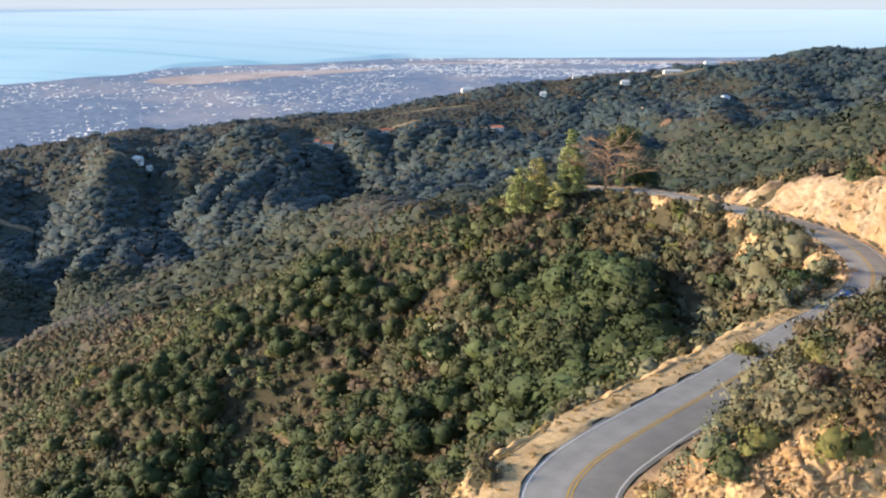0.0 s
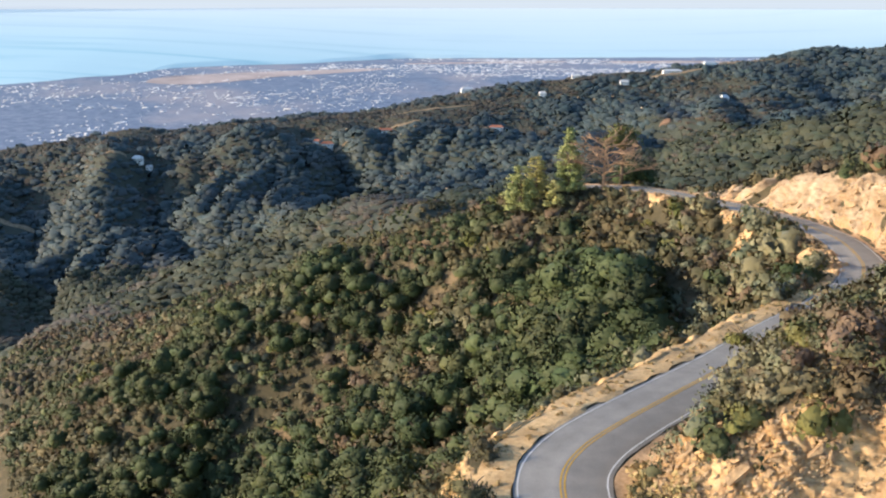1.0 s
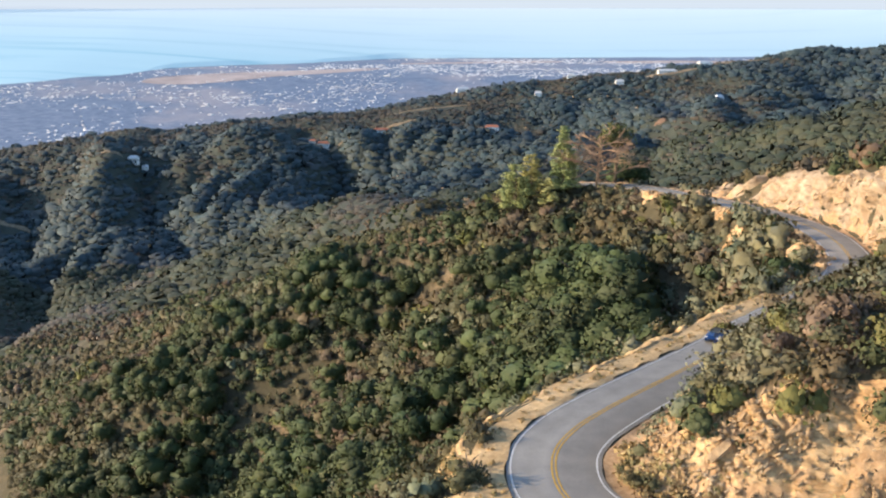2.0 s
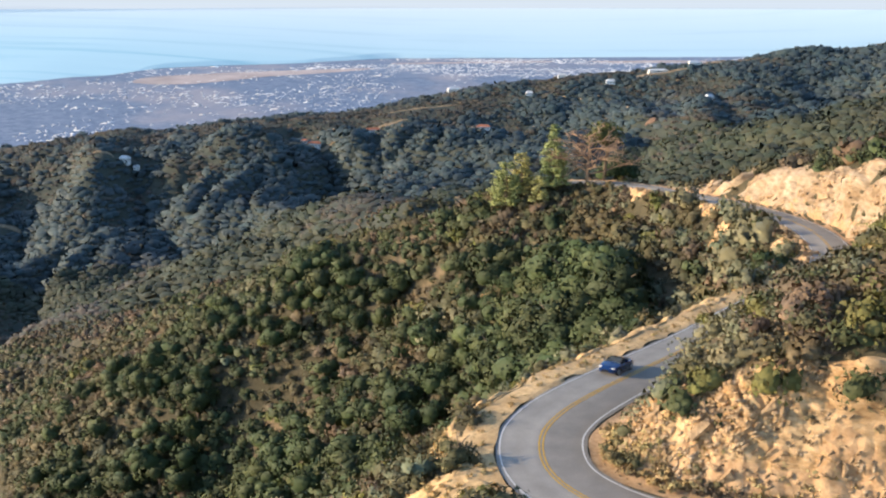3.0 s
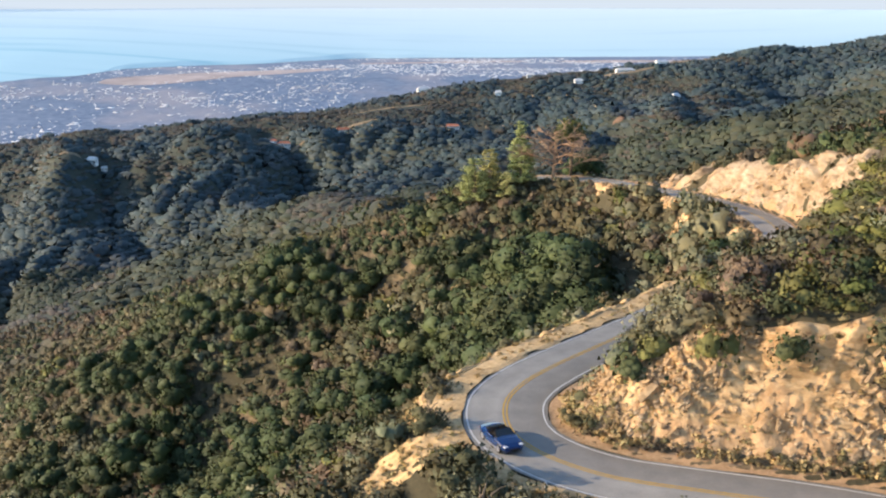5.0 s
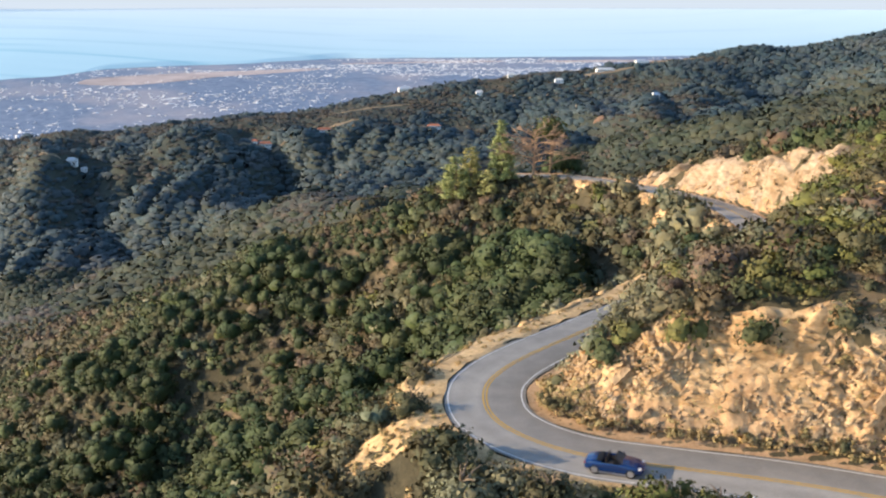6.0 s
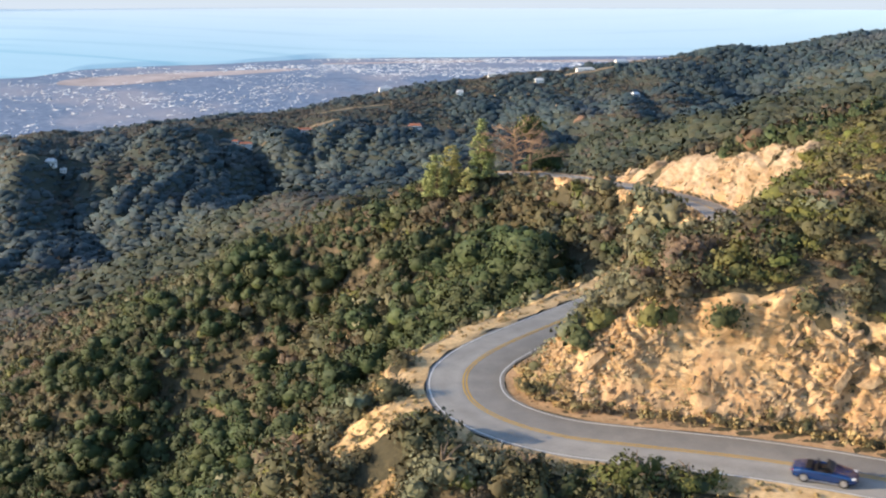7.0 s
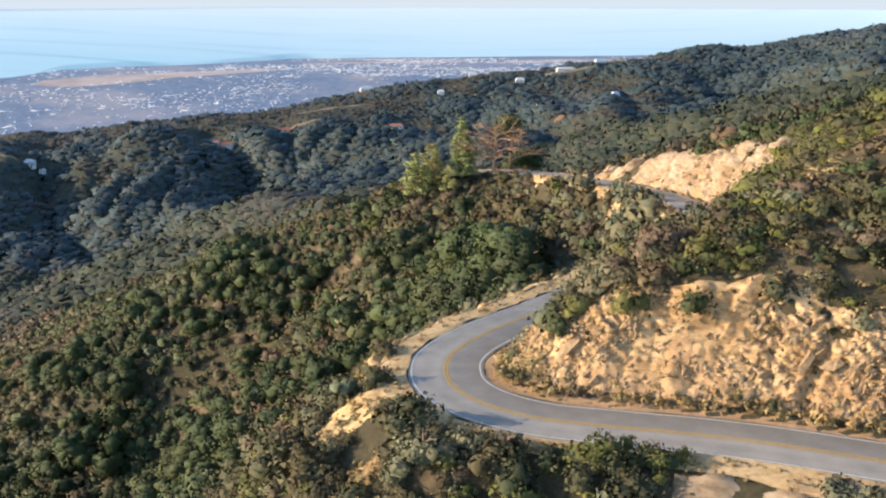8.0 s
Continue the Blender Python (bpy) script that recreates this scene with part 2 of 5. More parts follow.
LAND = [
    # the knob inside the bend: brow of the cut, crest, back slope
    [(15.5, 61, 2.6), (18.5, 54, 5.6), (21.5, 49.5, 8.0), (27, 46.6, 9.5), (33, 44.6, 9.8), (39, 41, 9.3), (48, 35.5, 9), (62, 26, 10), (80, 16, 12)],
    [(24, 54.5, 9.0), (30, 52, 10.8), (36, 50, 12.6), (44, 53, 15), (55, 68, 18.2), (66, 87, 19), (78, 113, 15.2), (98, 150, 10), (130, 200, 4)],
    [(20.5, 63, 4.2), (25.5, 63, 6.6), (30.5, 63, 8.4), (38, 65, 11.2), (46, 74, 12.2), (54, 88, 12.0), (63, 107, 10.0), (71, 127, 9.0), (75, 148, 5.8)],
    [(22.5, 70, 1.6), (28, 74.5, 2.8), (34.5, 79, 3.6), (42, 88, 3.2), (50, 100, 3.4), (58, 112, 3.6)],
    [(30, 78, 1.2), (38, 88, 1.5), (46, 98, 1.5), (56, 110, 1.5)],
    [(70, 45, 21), (100, 80, 21), (130, 120, 14), (180, 200, 8), (90, 20, 16), (130, 20, 24), (200, 60, 34), (200, -120, 20)],
    # brow of the far cut and the brush behind it
    [(59.5, 224, -14.3), (64.5, 211, -11.6), (67.5, 201, -6.8), (70.5, 193, -4.2), (75, 183, -1.2), (79, 172, 2.2), (80, 161, 4.4), (78, 150, 5.8)],
    [(66, 232, -16), (76, 216, -10), (88, 200, -4), (97, 180, 1), (110, 165, 5)],
    [(61, 256, -23), (80, 260, -23), (98, 290, -24), (130, 260, -10), (170, 300, -5)],
    # foot of the fill below the road
    [(46, 18, -4), (30, 27, -3.2), (20, 31.5, -3.0), (10, 34.5, -2.6), (3, 39, -2.2), (-2.2, 48, -2.0), (-2, 58, -4.4), (3.5, 68, -5.4), (10, 78, -7), (18, 88, -7.6)],
    [(27, 98, -8), (36, 107, -9), (45, 117, -9.5), (52, 129, -10), (55.5, 141, -10), (57, 155, -11.6), (57, 170, -13), (56.5, 182, -16), (52.5, 196, -19), (49, 215, -21), (45, 238, -20.5)],
    [(30, 15, -8), (10, 22, -9), (-4, 36, -7.2), (-10, 50, -9), (-10, 62, -13), (-4, 78, -17), (3, 92, -20), (12, 106, -22), (24, 120, -22), (37, 134, -21)],
    [(20, -10, -14), (-10, 15, -18), (-30, 50, -28), (-40, 75, -38), (-50, 100, -50)],
    [(0, -60, -24), (-70, 0, -52), (-120, 60, -85), (-160, 130, -125), (-60, -120, -45), (80, -120, 0), (-200, -100, -120)],
    # the gully
    [(50, 144, -17), (40, 145, -30), (26, 147, -39), (8, 146, -47), (-14, 148, -56), (-40, 156, -74), (-72, 170, -98), (-120, 185, -125), (-190, 230, -165)],
    # the opposite face: its ribs and crest
    [(44, 200, -21), (38, 184, -23.5), (32, 172, -27.5), (26, 163, -33), (16, 156, -42)],
    [(48, 170, -23), (43, 159, -28), (38, 151, -32)],
    [(27, 210, -28), (16, 195, -34), (4, 180, -48), (-10, 172, -56)],
    [(28, 232, -24), (11, 208, -36), (-9, 188, -54), (-26, 180, -66)],
    [(6, 262, -30), (-13, 232, -54), (-25, 202, -66), (-42, 186, -80)],
    [(-19, 264, -44), (-43, 252, -62), (-49, 216, -85), (-66, 200, -98)],
    [(-45, 290, -57), (-66, 246, -72), (-73, 228, -85), (-90, 210, -105)],
    [(-90, 330, -82), (-85, 258, -79), (-101, 236, -99), (-130, 228, -118)],
    [(45, 252, -20), (22, 276, -27), (-5, 305, -41), (-38, 346, -61), (-85, 402, -88), (-127, 455, -114), (-163, 477, -128), (-230, 520, -165), (-330, 560, -215)],
    [(-130, 390, -107), (-165, 440, -140), (-200, 380, -150), (-240, 330, -175)],
    [(60, 330, -70), (20, 380, -95), (-40, 460, -130), (-120, 560, -185)],
    # the middle spur
    [(-16, 600, -94), (-65, 750, -128), (-108, 800, -146), (-160, 850, -173), (-208, 900, -193), (-263, 900, -207), (-275, 760, -202), (-284, 650, -192)],
    [(60, 700, -130), (150, 560, -90), (200, 450, -60), (260, 350, -20)],
    [(-400, 700, -285), (-395, 884, -292), (-420, 900, -266), (-350, 620, -240)],
    # the valley before the far ridge, its wall and terraces
    [(-800, 1080, -322), (-560, 1080, -300), (-400, 1090, -282), (-288, 1110, -262), (-198, 1130, -250), (-143, 1170, -238), (-66, 1150, -218), (9, 1090, -190), (110, 1050, -165)],
    [(-620, 1330, -254), (-535, 1230, -284), (-414, 1230, -255), (-330, 1380, -240), (-154, 1360, -240), (-72, 1400, -222), (-20, 1400, -208), (162, 1300, -160)],
    [(-540, 1480, -213), (-470, 1480, -208), (-330, 1520, -208), (-188, 1560, -192), (-97, 1620, -186), (86, 1600, -188), (319, 1420, -142), (443, 1560, -128)],
    [(200, 1000, -114), (229, 850, -90), (252, 800, -79), (279, 760, -65), (297, 720, -55), (315, 700, -48), (340, 600, -27), (380, 480, 0)],
    [(160, 780, -115), (240, 650, -75), (300, 540, -40)],
    [(287, 1200, -150), (407, 1200, -145), (534, 1200, -135), (620, 1200, -125), (700, 1000, -60)],
    [(395, 1750, -124), (472, 1600, -120), (512, 1450, -122), (760, 1700, -101), (640, 1350, -105)],
    # the far ridge line
    [(-1200, 1600, -240), (-905, 1650, -236), (-782, 1700, -237), (-680, 1750, -223), (-571, 1800, -206), (-478, 1800, -212), (-393, 1850, -202), (-249, 1900, -189),
     (-109, 1950, -186), (16, 2050, -177), (133, 2050, -151), (244, 2000, -135), (301, 2000, -124), (359, 2000, -128), (461, 1950, -117), (556, 1900, -90)],
    [(681, 1950, -82), (743, 1950, -71), (937, 1980, -64), (1184, 2050, -48), (1700, 2100, -20)],
    [(-1300, 2080, -330), (-600, 2120, -320), (0, 2250, -300), (600, 2200, -280), (1300, 2300, -270)],
]


def hash2(ix, iy):
    h = (ix * 374761393 + iy * 668265263) & 0xFFFFFFFF
    h = ((h ^ (h >> 13)) * 1274126177) & 0xFFFFFFFF
    return ((h ^ (h >> 16)) & 0xFFFF) / 65535.0


def vnoise(x, y):
    """Smooth value noise, -1 to 1."""
    ix, iy = np.floor(x).astype(np.int64), np.floor(y).astype(np.int64)
    fx, fy = x - ix, y - iy
    fx, fy = fx * fx * (3 - 2 * fx), fy * fy * (3 - 2 * fy)
    a, b, c, d = hash2(ix, iy), hash2(ix + 1, iy), hash2(ix, iy + 1), hash2(ix + 1, iy + 1)
    return 2 * (a + (b - a) * fx + (c - a) * fy + (a - b - c + d) * fx * fy) - 1


def fbm(x, y, octaves=4):
    out, amp = 0 * x, 0.5
    for k in range(octaves):
        out = out + amp * vnoise(x + 17.3 * k, y - 9.1 * k)
        x, y, amp = x * 2.03, y * 2.03, amp * 0.5
    return out


def land_centres():
    pts = [RL[::6] + RN[::6] * 0]
    for line in LAND:
        p = np.array(line, float)
        for a, b in zip(p[:-1], p[1:]):
            reach = np.linalg.norm(b - a)
            n = max(1, min(4, int(reach / (8 + 0.12 * abs(a[1])))))
            pts.append(a + (b - a) * np.linspace(0, 1, n, endpoint=False)[:, None])
        pts.append(p[-1:])
    return np.vstack(pts)


CENTRES = land_centres()
GAP = np.linalg.norm(CENTRES[:, None, :2] - CENTRES[None, :, :2], axis=2)
SYS = np.block([[-GAP + np.diag(0.4 + 0.012 * np.clip(CENTRES[:, 1], 0, None)), np.ones((len(GAP), 1))], [np.ones((1, len(GAP))), np.zeros((1, 1))]])
WEIGHT = np.linalg.solve(SYS, np.r_[CENTRES[:, 2], 0])


def step01(v):
    v = np.clip(v, 0, 1)
    return v * v * (3 - 2 * v)


def road_frame(x, y):
    """The distance across the road (positive on the hill side), the road's height there, and the place along it."""
    s, zr, at = np.full(x.shape, 999.0), np.zeros(x.shape), np.zeros(x.shape)
    near = np.flatnonzero((x > -15) & (x < 95) & (y > -20) & (y < 290))
    for lo in range(0, len(near), 20000):
        k = near[lo:lo + 20000]
        dx, dy = x[k, None] - RL[None, :, 0], y[k, None] - RL[None, :, 1]
        j = np.argmin(dx * dx + dy * dy, 1)
        r = np.arange(len(k))
        ox, oy = dx[r, j], dy[r, j]
        side = ox * RN[j, 0] + oy * RN[j, 1]
        s[k], zr[k], at[k] = np.sign(side) * np.hypot(ox, oy), RL[j, 2], j
    return s, zr, at


def height(x, y, detail=True):
    """The ground's height in plan."""
    x, y = np.asarray(x, float).ravel(), np.asarray(y, float).ravel()
    z = np.empty(len(x))
    for lo in range(0, len(x), 40000):
        hi = lo + 40000
        z[lo:hi] = -np.hypot(x[lo:hi, None] - CENTRES[None, :, 0], y[lo:hi, None] - CENTRES[None, :, 1]) @ WEIGHT[:-1] + WEIGHT[-1]
    far = np.clip((y - 60) / 400, 0, 1)
    s, zr, at = road_frame(x, y)
    z += (0.5 + 2.0 * far) * fbm(x / 14, y / 14, 4) + 9 * np.clip((y - 350) / 900, 0, 1) * fbm(x / 90, y / 90, 4)
    z += 9 * np.clip((y - 700) / 700, 0, 1) * fbm(x / 260 + 3, y / 330, 3)
    deep = np.clip((y - 560) / 500, 0, 1) * np.clip((1800 - y) / 350, 0.08, 1)
    for wide, amp, turn in ((210.0, 30.0, 0.35), (120.0, 20.0, 0.25), (60.0, 9.0, -0.2)):
        c, q = math.cos(turn), math.sin(turn)
        u, v = (c * x + q * y) / wide, (-q * x + c * y) / (3.6 * wide)
        fold = vnoise(u + 0.35 * vnoise(u * 2 + 5, v * 2), v + 0.3)
        z += amp * deep * (np.abs(fold) * 2 - 0.75)
    face = np.clip((y - 140) / 60, 0, 1) * np.clip((520 - y) / 150, 0, 1)
    z += face * (4.5 * (np.abs(vnoise((x + 0.5 * y) / 34, (y - 0.5 * x) / 80)) - 0.4))
    rough = fbm(x / 2.2, y / 2.2, 3)
    out = step01((-s - 5.6 - 0.7 * rough) / 5.0)            # fill side
    cut = step01((s - 4.6 - 0.8 * rough) / 4.2)              # cut side
    bed = zr - 0.22 + 0.17 * step01((np.abs(s) - HALF + 0.45) / 0.45) - 0.05 * np.clip(np.abs(s) - HALF, 0, 3) + 0.25 * np.clip(s - 4.0, 0, 2)
    bed = np.where(s < -HALF - 0.3, bed + 0.10 * rough, bed)
    bed = np.where(s > HALF + 0.3, bed + 0.10 * rough, bed)
    w = np.where(s < 0, out, cut)
    return bed + (z - bed) * w

# ---- helpers for meshes ----
def mesh_from(name, verts, faces, mats, smooth=False, index=None, normals=None):
    """A mesh object from arrays; faces all of one size."""
    v, f = np.asarray(verts, np.float32), np.asarray(faces, np.int32)
    me = bpy.data.meshes.new(name)
    me.vertices.add(len(v))
    me.vertices.foreach_set("co", v.ravel())
    n = f.shape[1]
    me.loops.add(f.size)
    me.loops.foreach_set("vertex_index", f.ravel())
    me.polygons.add(len(f))
    me.polygons.foreach_set("loop_start", np.arange(0, f.size, n, dtype=np.int32))
    me.polygons.foreach_set("loop_total", np.full(len(f), n, np.int32))
    if smooth:
        me.polygons.foreach_set("use_smooth", np.ones(len(f), bool))
    for m in mats if isinstance(mats, (list, tuple)) else [mats]:
        me.materials.append(m)
    if index is not None:
        me.polygons.foreach_set("material_index", np.asarray(index, np.int32))
    me.update(calc_edges=True)
    if normals is not None:
        me.normals_split_custom_set_from_vertices(np.asarray(normals, np.float32).tolist())
    return new(name, me)


def grid_faces(rows, cols):
    i = np.arange(rows * cols).reshape(rows, cols)
    return np.stack([i[:-1, :-1], i[:-1, 1:], i[1:, 1:], i[1:, :-1]], -1).reshape(-1, 4)


def part(name, bm, material, parent, label="", smooth=False):
    """Links a bmesh as one mesh object under a thing or under a part."""
    me = bpy.data.meshes.new(name)
    if smooth:
        for f in bm.faces:
            f.smooth = True
    bm.to_mesh(me)
    bm.free()
    me.materials.append(material)
    ob = new(name, me)
    ob.parent = parent
    return tagged(ob, label)


def at_ground(x, y, sink=0.0):
    return float(height([x], [y])[0]) - sink


# ---- the ground ----
def build_ground():
    ys = [-160 + 10 * k for k in range(16)]
    y, step = 0.0, 2.2
    while y < 2300:
        ys.append(y)
        step = 2.2 if y < 22 else max(0.95, 0.0062 * y) if y < 330 else 0.0115 * y
        y += step
    ys = np.array(ys)
    u = np.linspace(-1, 1, 330)
    u = np.sign(u) * (0.75 * np.abs(u) + 0.25 * np.abs(u) ** 3)
    X = u[None, :] * (95 + 0.74 * np.clip(ys, 0, None))[:, None] + 12
    Y = np.repeat(ys[:, None], len(u), 1)
    Z = height(X, Y).reshape(X.shape)
    g = mesh_from("ground", np.stack([X, Y, Z], -1).reshape(-1, 3), grid_faces(*X.shape), M_GROUND, smooth=True)
    tagged(g, "steep brushy hillsides of brown dry soil", "ground", kind="structure")


def build_plain():
    """The coastal plain, the shore, the sea up to the horizon and faint islands on it."""
    shore = np.array([(-4000, 2300), (-1441, 2677), (-1276, 2827), (-1195, 2867), (-960, 3020), (-933, 3270), (-723, 3449), (-463, 3569), (-190, 3836), (250, 3873), (1077, 3911), (1774, 3988), (4200, 4100)], float)
    x = np.linspace(-3900, 4100, 220)
    edge = np.interp(x, shore[:, 0], shore[:, 1]) + 14 * vnoise(x / 60, x * 0)
    k = np.linspace(0, 1, 60)
    Y = 2050 + (edge[None, :] - 2050) * k[:, None]
    X = np.repeat(x[None, :], 60, 0)
    Z = -285 + 85 * np.clip((Y - 2100) / 850, 0, 1)
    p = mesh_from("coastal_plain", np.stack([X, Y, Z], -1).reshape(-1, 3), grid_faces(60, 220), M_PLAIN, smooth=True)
    tagged(p, "built-up coastal plain with blue-grey haze in its colour", "plain", kind="structure")
    k = np.linspace(0, 1, 40)
    rim = np.sqrt(4900.0 ** 2 - x ** 2)
    Y = edge[None, :] - 6 + (rim - edge)[None, :] * k[:, None]
    flat = np.convolve(np.pad(edge, 20, mode="edge"), np.ones(41) / 41, "valid")
    front = -289 + 85 * np.clip((flat - 2100) / 850, 0, 1)
    Z = front[None, :] + (-22 - front)[None, :] * np.clip((Y - flat[None, :]) / (rim - flat)[None, :], -0.05, 1)
    Z[0] = -291 + 85 * np.clip((edge - 2100) / 850, 0, 1)      # the shore itself dips under the plain
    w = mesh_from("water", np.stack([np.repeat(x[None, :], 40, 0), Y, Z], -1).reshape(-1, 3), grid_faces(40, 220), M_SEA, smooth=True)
    tagged(w, "pale blue sea with haze and glow in its colour, and darker streaks", "sea", kind="structure")
    # glowing sheets: bright air above the sea, with faint hazed islands before it
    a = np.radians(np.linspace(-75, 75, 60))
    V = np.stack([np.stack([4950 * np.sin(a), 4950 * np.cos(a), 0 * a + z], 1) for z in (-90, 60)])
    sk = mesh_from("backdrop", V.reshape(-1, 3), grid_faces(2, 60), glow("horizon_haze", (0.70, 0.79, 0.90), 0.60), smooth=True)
    tagged(sk, "glowing backdrop of pale bright haze at the horizon", "sky", kind="structure")
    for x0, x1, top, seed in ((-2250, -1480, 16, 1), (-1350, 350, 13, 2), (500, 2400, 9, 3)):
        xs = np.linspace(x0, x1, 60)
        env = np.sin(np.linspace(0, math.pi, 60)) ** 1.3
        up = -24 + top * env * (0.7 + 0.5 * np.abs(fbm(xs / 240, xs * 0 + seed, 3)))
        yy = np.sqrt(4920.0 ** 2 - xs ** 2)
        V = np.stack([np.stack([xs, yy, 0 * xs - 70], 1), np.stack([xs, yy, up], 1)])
        isl = mesh_from("backdrop", V.reshape(-1, 3), grid_faces(2, 60), glow("hazed_island_glow", (0.655, 0.75, 0.875), 0.60), smooth=True)
        tagged(isl, "faint island on the horizon, glowing in lavender haze colour", "island", kind="structure")
    # the airfield and other pale fields
    for pts, name, lab in (([(-860, 2930), (-600, 3120), (-250, 3290), (-200, 3250), (-300, 3120), (-480, 2960), (-700, 2830), (-860, 2850)], "airfield", "long tan airfield on the coastal plain"),
                           ([(-150, 3560), (200, 3640), (420, 3660), (430, 3600), (150, 3540), (-100, 3500)], "field", "tan field near the shore"),
                           ([(560, 3650), (900, 3700), (1100, 3600), (700, 3540)], "field", "tan field near the shore")):
        q = np.array(pts, float)
        mid = q.mean(0)
        ring = smooth_line(np.c_[np.vstack([q, q[:1]]), np.zeros(len(q) + 1)], 18)[:, :2]
        V = mid + (ring[None] - mid) * np.linspace(0, 1, 30)[:, None, None]
        Z = -285 + 85 * np.clip((V[..., 1:] - 2100) / 850, 0, 1) + 0.5
        o = mesh_from(name, np.concatenate([V, Z], -1).reshape(-1, 3), grid_faces(30, len(ring)), M_FIELD, smooth=True)
        tagged(o, lab, "field", kind="structure")
    # roofs and walls of the town
    rng = np.random.default_rng(5)
    n = 5200
    cx = rng.uniform(-1500, 1500, n * 3)
    cy = rng.uniform(2150, 3800, n * 3)
    keep = (cy < np.interp(cx, shore[:, 0], shore[:, 1]) - 25) & (fbm(cx / 260, cy / 200, 3) > rng.uniform(-0.2, 0.36, n * 3))
    keep &= ~((np.abs(cx + 560) < 300) & (np.abs(cy - 3030 - 0.55 * (cx + 560)) < 85))
    cx, cy = cx[keep][:n], cy[keep][:n]
    sx, sy, sz = rng.uniform(1.4, 3.8, len(cx)), rng.uniform(1.5, 3.4, len(cx)), rng.uniform(0.6, 1.5, len(cx))
    big = rng.random(len(cx)) < 0.12
    sx[big] *= rng.uniform(2, 5, big.sum())
    box = np.array([(a, b, c) for c in (0, 1) for b in (-1, 1) for a in (-1, 1)], float)
    cz = -285 + 85 * np.clip((cy - 2100) / 850, 0, 1)
    V = box[None] * np.stack([sx, sy, sz], 1)[:, None] + np.stack([cx, cy, cz], 1)[:, None]
    F = np.array([(4, 5, 7, 6), (0, 1, 5, 4), (1, 3, 7, 5), (3, 2, 6, 7), (2, 0, 4, 6)])
    faces = (F[None] + 8 * np.arange(len(cx))[:, None, None]).reshape(-1, 4)
    t = mesh_from("town_buildings", V.reshape(-1, 3), faces, M_TOWN)
    tagged(t, "scattered pale low town buildings on the plain", "buildings", kind="stuff")


build_ground()
build_plain()

# ---- the road ----
def ribbon(name, s_list, lift, material, label="", kind="", parent=None, lo=0, hi=None, wobble=0.0, drape=False, rough=0.0):
    """A strip along the road between offsets across it."""
    line, side = RL[lo:hi], RN[lo:hi]
    n, c = len(line), len(s_list)
    S = np.repeat(np.array(s_list, float)[None, :], n, 0)
    if wobble:
        k = np.arange(n)
        S[:, 0] += wobble * vnoise(k / 2.3, k * 0.0 + 3)
        S[:, -1] += wobble * vnoise(k / 1.9, k * 0.0 + 9)
    V = line[:, None, :] + side[:, None, :] * S[..., None]
    if drape:
        V[..., 2] = height(V[..., 0], V[..., 1]).reshape(V.shape[:2]) + lift + rough * fbm(V[..., 0] / 1.1, V[..., 1] / 1.1, 3)
    else:
        V[..., 2] += lift
    o = mesh_from(name, V.reshape(-1, 3), grid_faces(n, c), material, smooth=True)
    uv = o.data.uv_layers.new(name="UVMap")
    idx = np.empty(len(o.data.loops), np.int32)
    o.data.loops.foreach_get("vertex_index", idx)
    u = np.repeat(np.linspace(0, 1, c)[None, :], n, 0).ravel()
    v = np.repeat(np.arange(n)[:, None] * 0.1, c, 1).ravel()
    uv.data.foreach_set("uv", np.stack([u[idx], v[idx]], 1).astype(np.float32).ravel())
    o.parent = parent
    return tagged(o, label, "", "", kind)


road = ribbon("road", np.linspace(-HALF, HALF, 15), 0.0, M_ASPHALT, "worn grey two-lane asphalt mountain road", "structure", wobble=0.10)
tagged(road, category="road")
ribbon("edge_line", (-2.97, -2.86), 0.012, M_WHITE, "thin white edge line", parent=road)
ribbon("edge_line", (2.86, 2.97), 0.012, M_WHITE, "thin white edge line", parent=road)
ribbon("centre_line", (-0.20, -0.07), 0.012, M_YELLOW, "yellow centre line", parent=road)
ribbon("centre_line", (0.07, 0.20), 0.012, M_YELLOW, "yellow centre line", parent=road)
sh = ribbon("shoulder_outer", np.linspace(-5.9, -HALF + 0.02, 9), 0.13, M_DIRT, "pale dry dirt shoulder with straw-coloured grass", "structure", wobble=0.5, drape=True)
tagged(sh, category="road shoulder")
sh = ribbon("shoulder_inner", np.linspace(HALF - 0.02, 5.2, 6), 0.04, M_TALUS, "reddish dirt at the foot of the road cut", "structure", wobble=0.3, drape=True)
tagged(sh, category="road shoulder")

sh = ribbon("eroded_bank", np.linspace(-8.2, -5.0, 16), 0.10, M_CREAM, "pale eroded bank below the outer verge", "structure", wobble=1.1, drape=True, rough=0.7, lo=22, hi=66)
tagged(sh, category="bank")

# ---- road cuts of broken rock ----
def block_noise(u, v):
    """Flat-faced blocks: each cell stands out by its own amount and tilts its own way."""
    iu, iv = np.floor(u).astype(np.int64), np.floor(v).astype(np.int64)
    fu, fv = u - iu - 0.5, v - iv - 0.5
    return hash2(iu, iv) - 0.5 + 0.9 * fu * (hash2(iu + 91, iv) - 0.5) + 0.9 * fv * (hash2(iu, iv + 57) - 0.5)


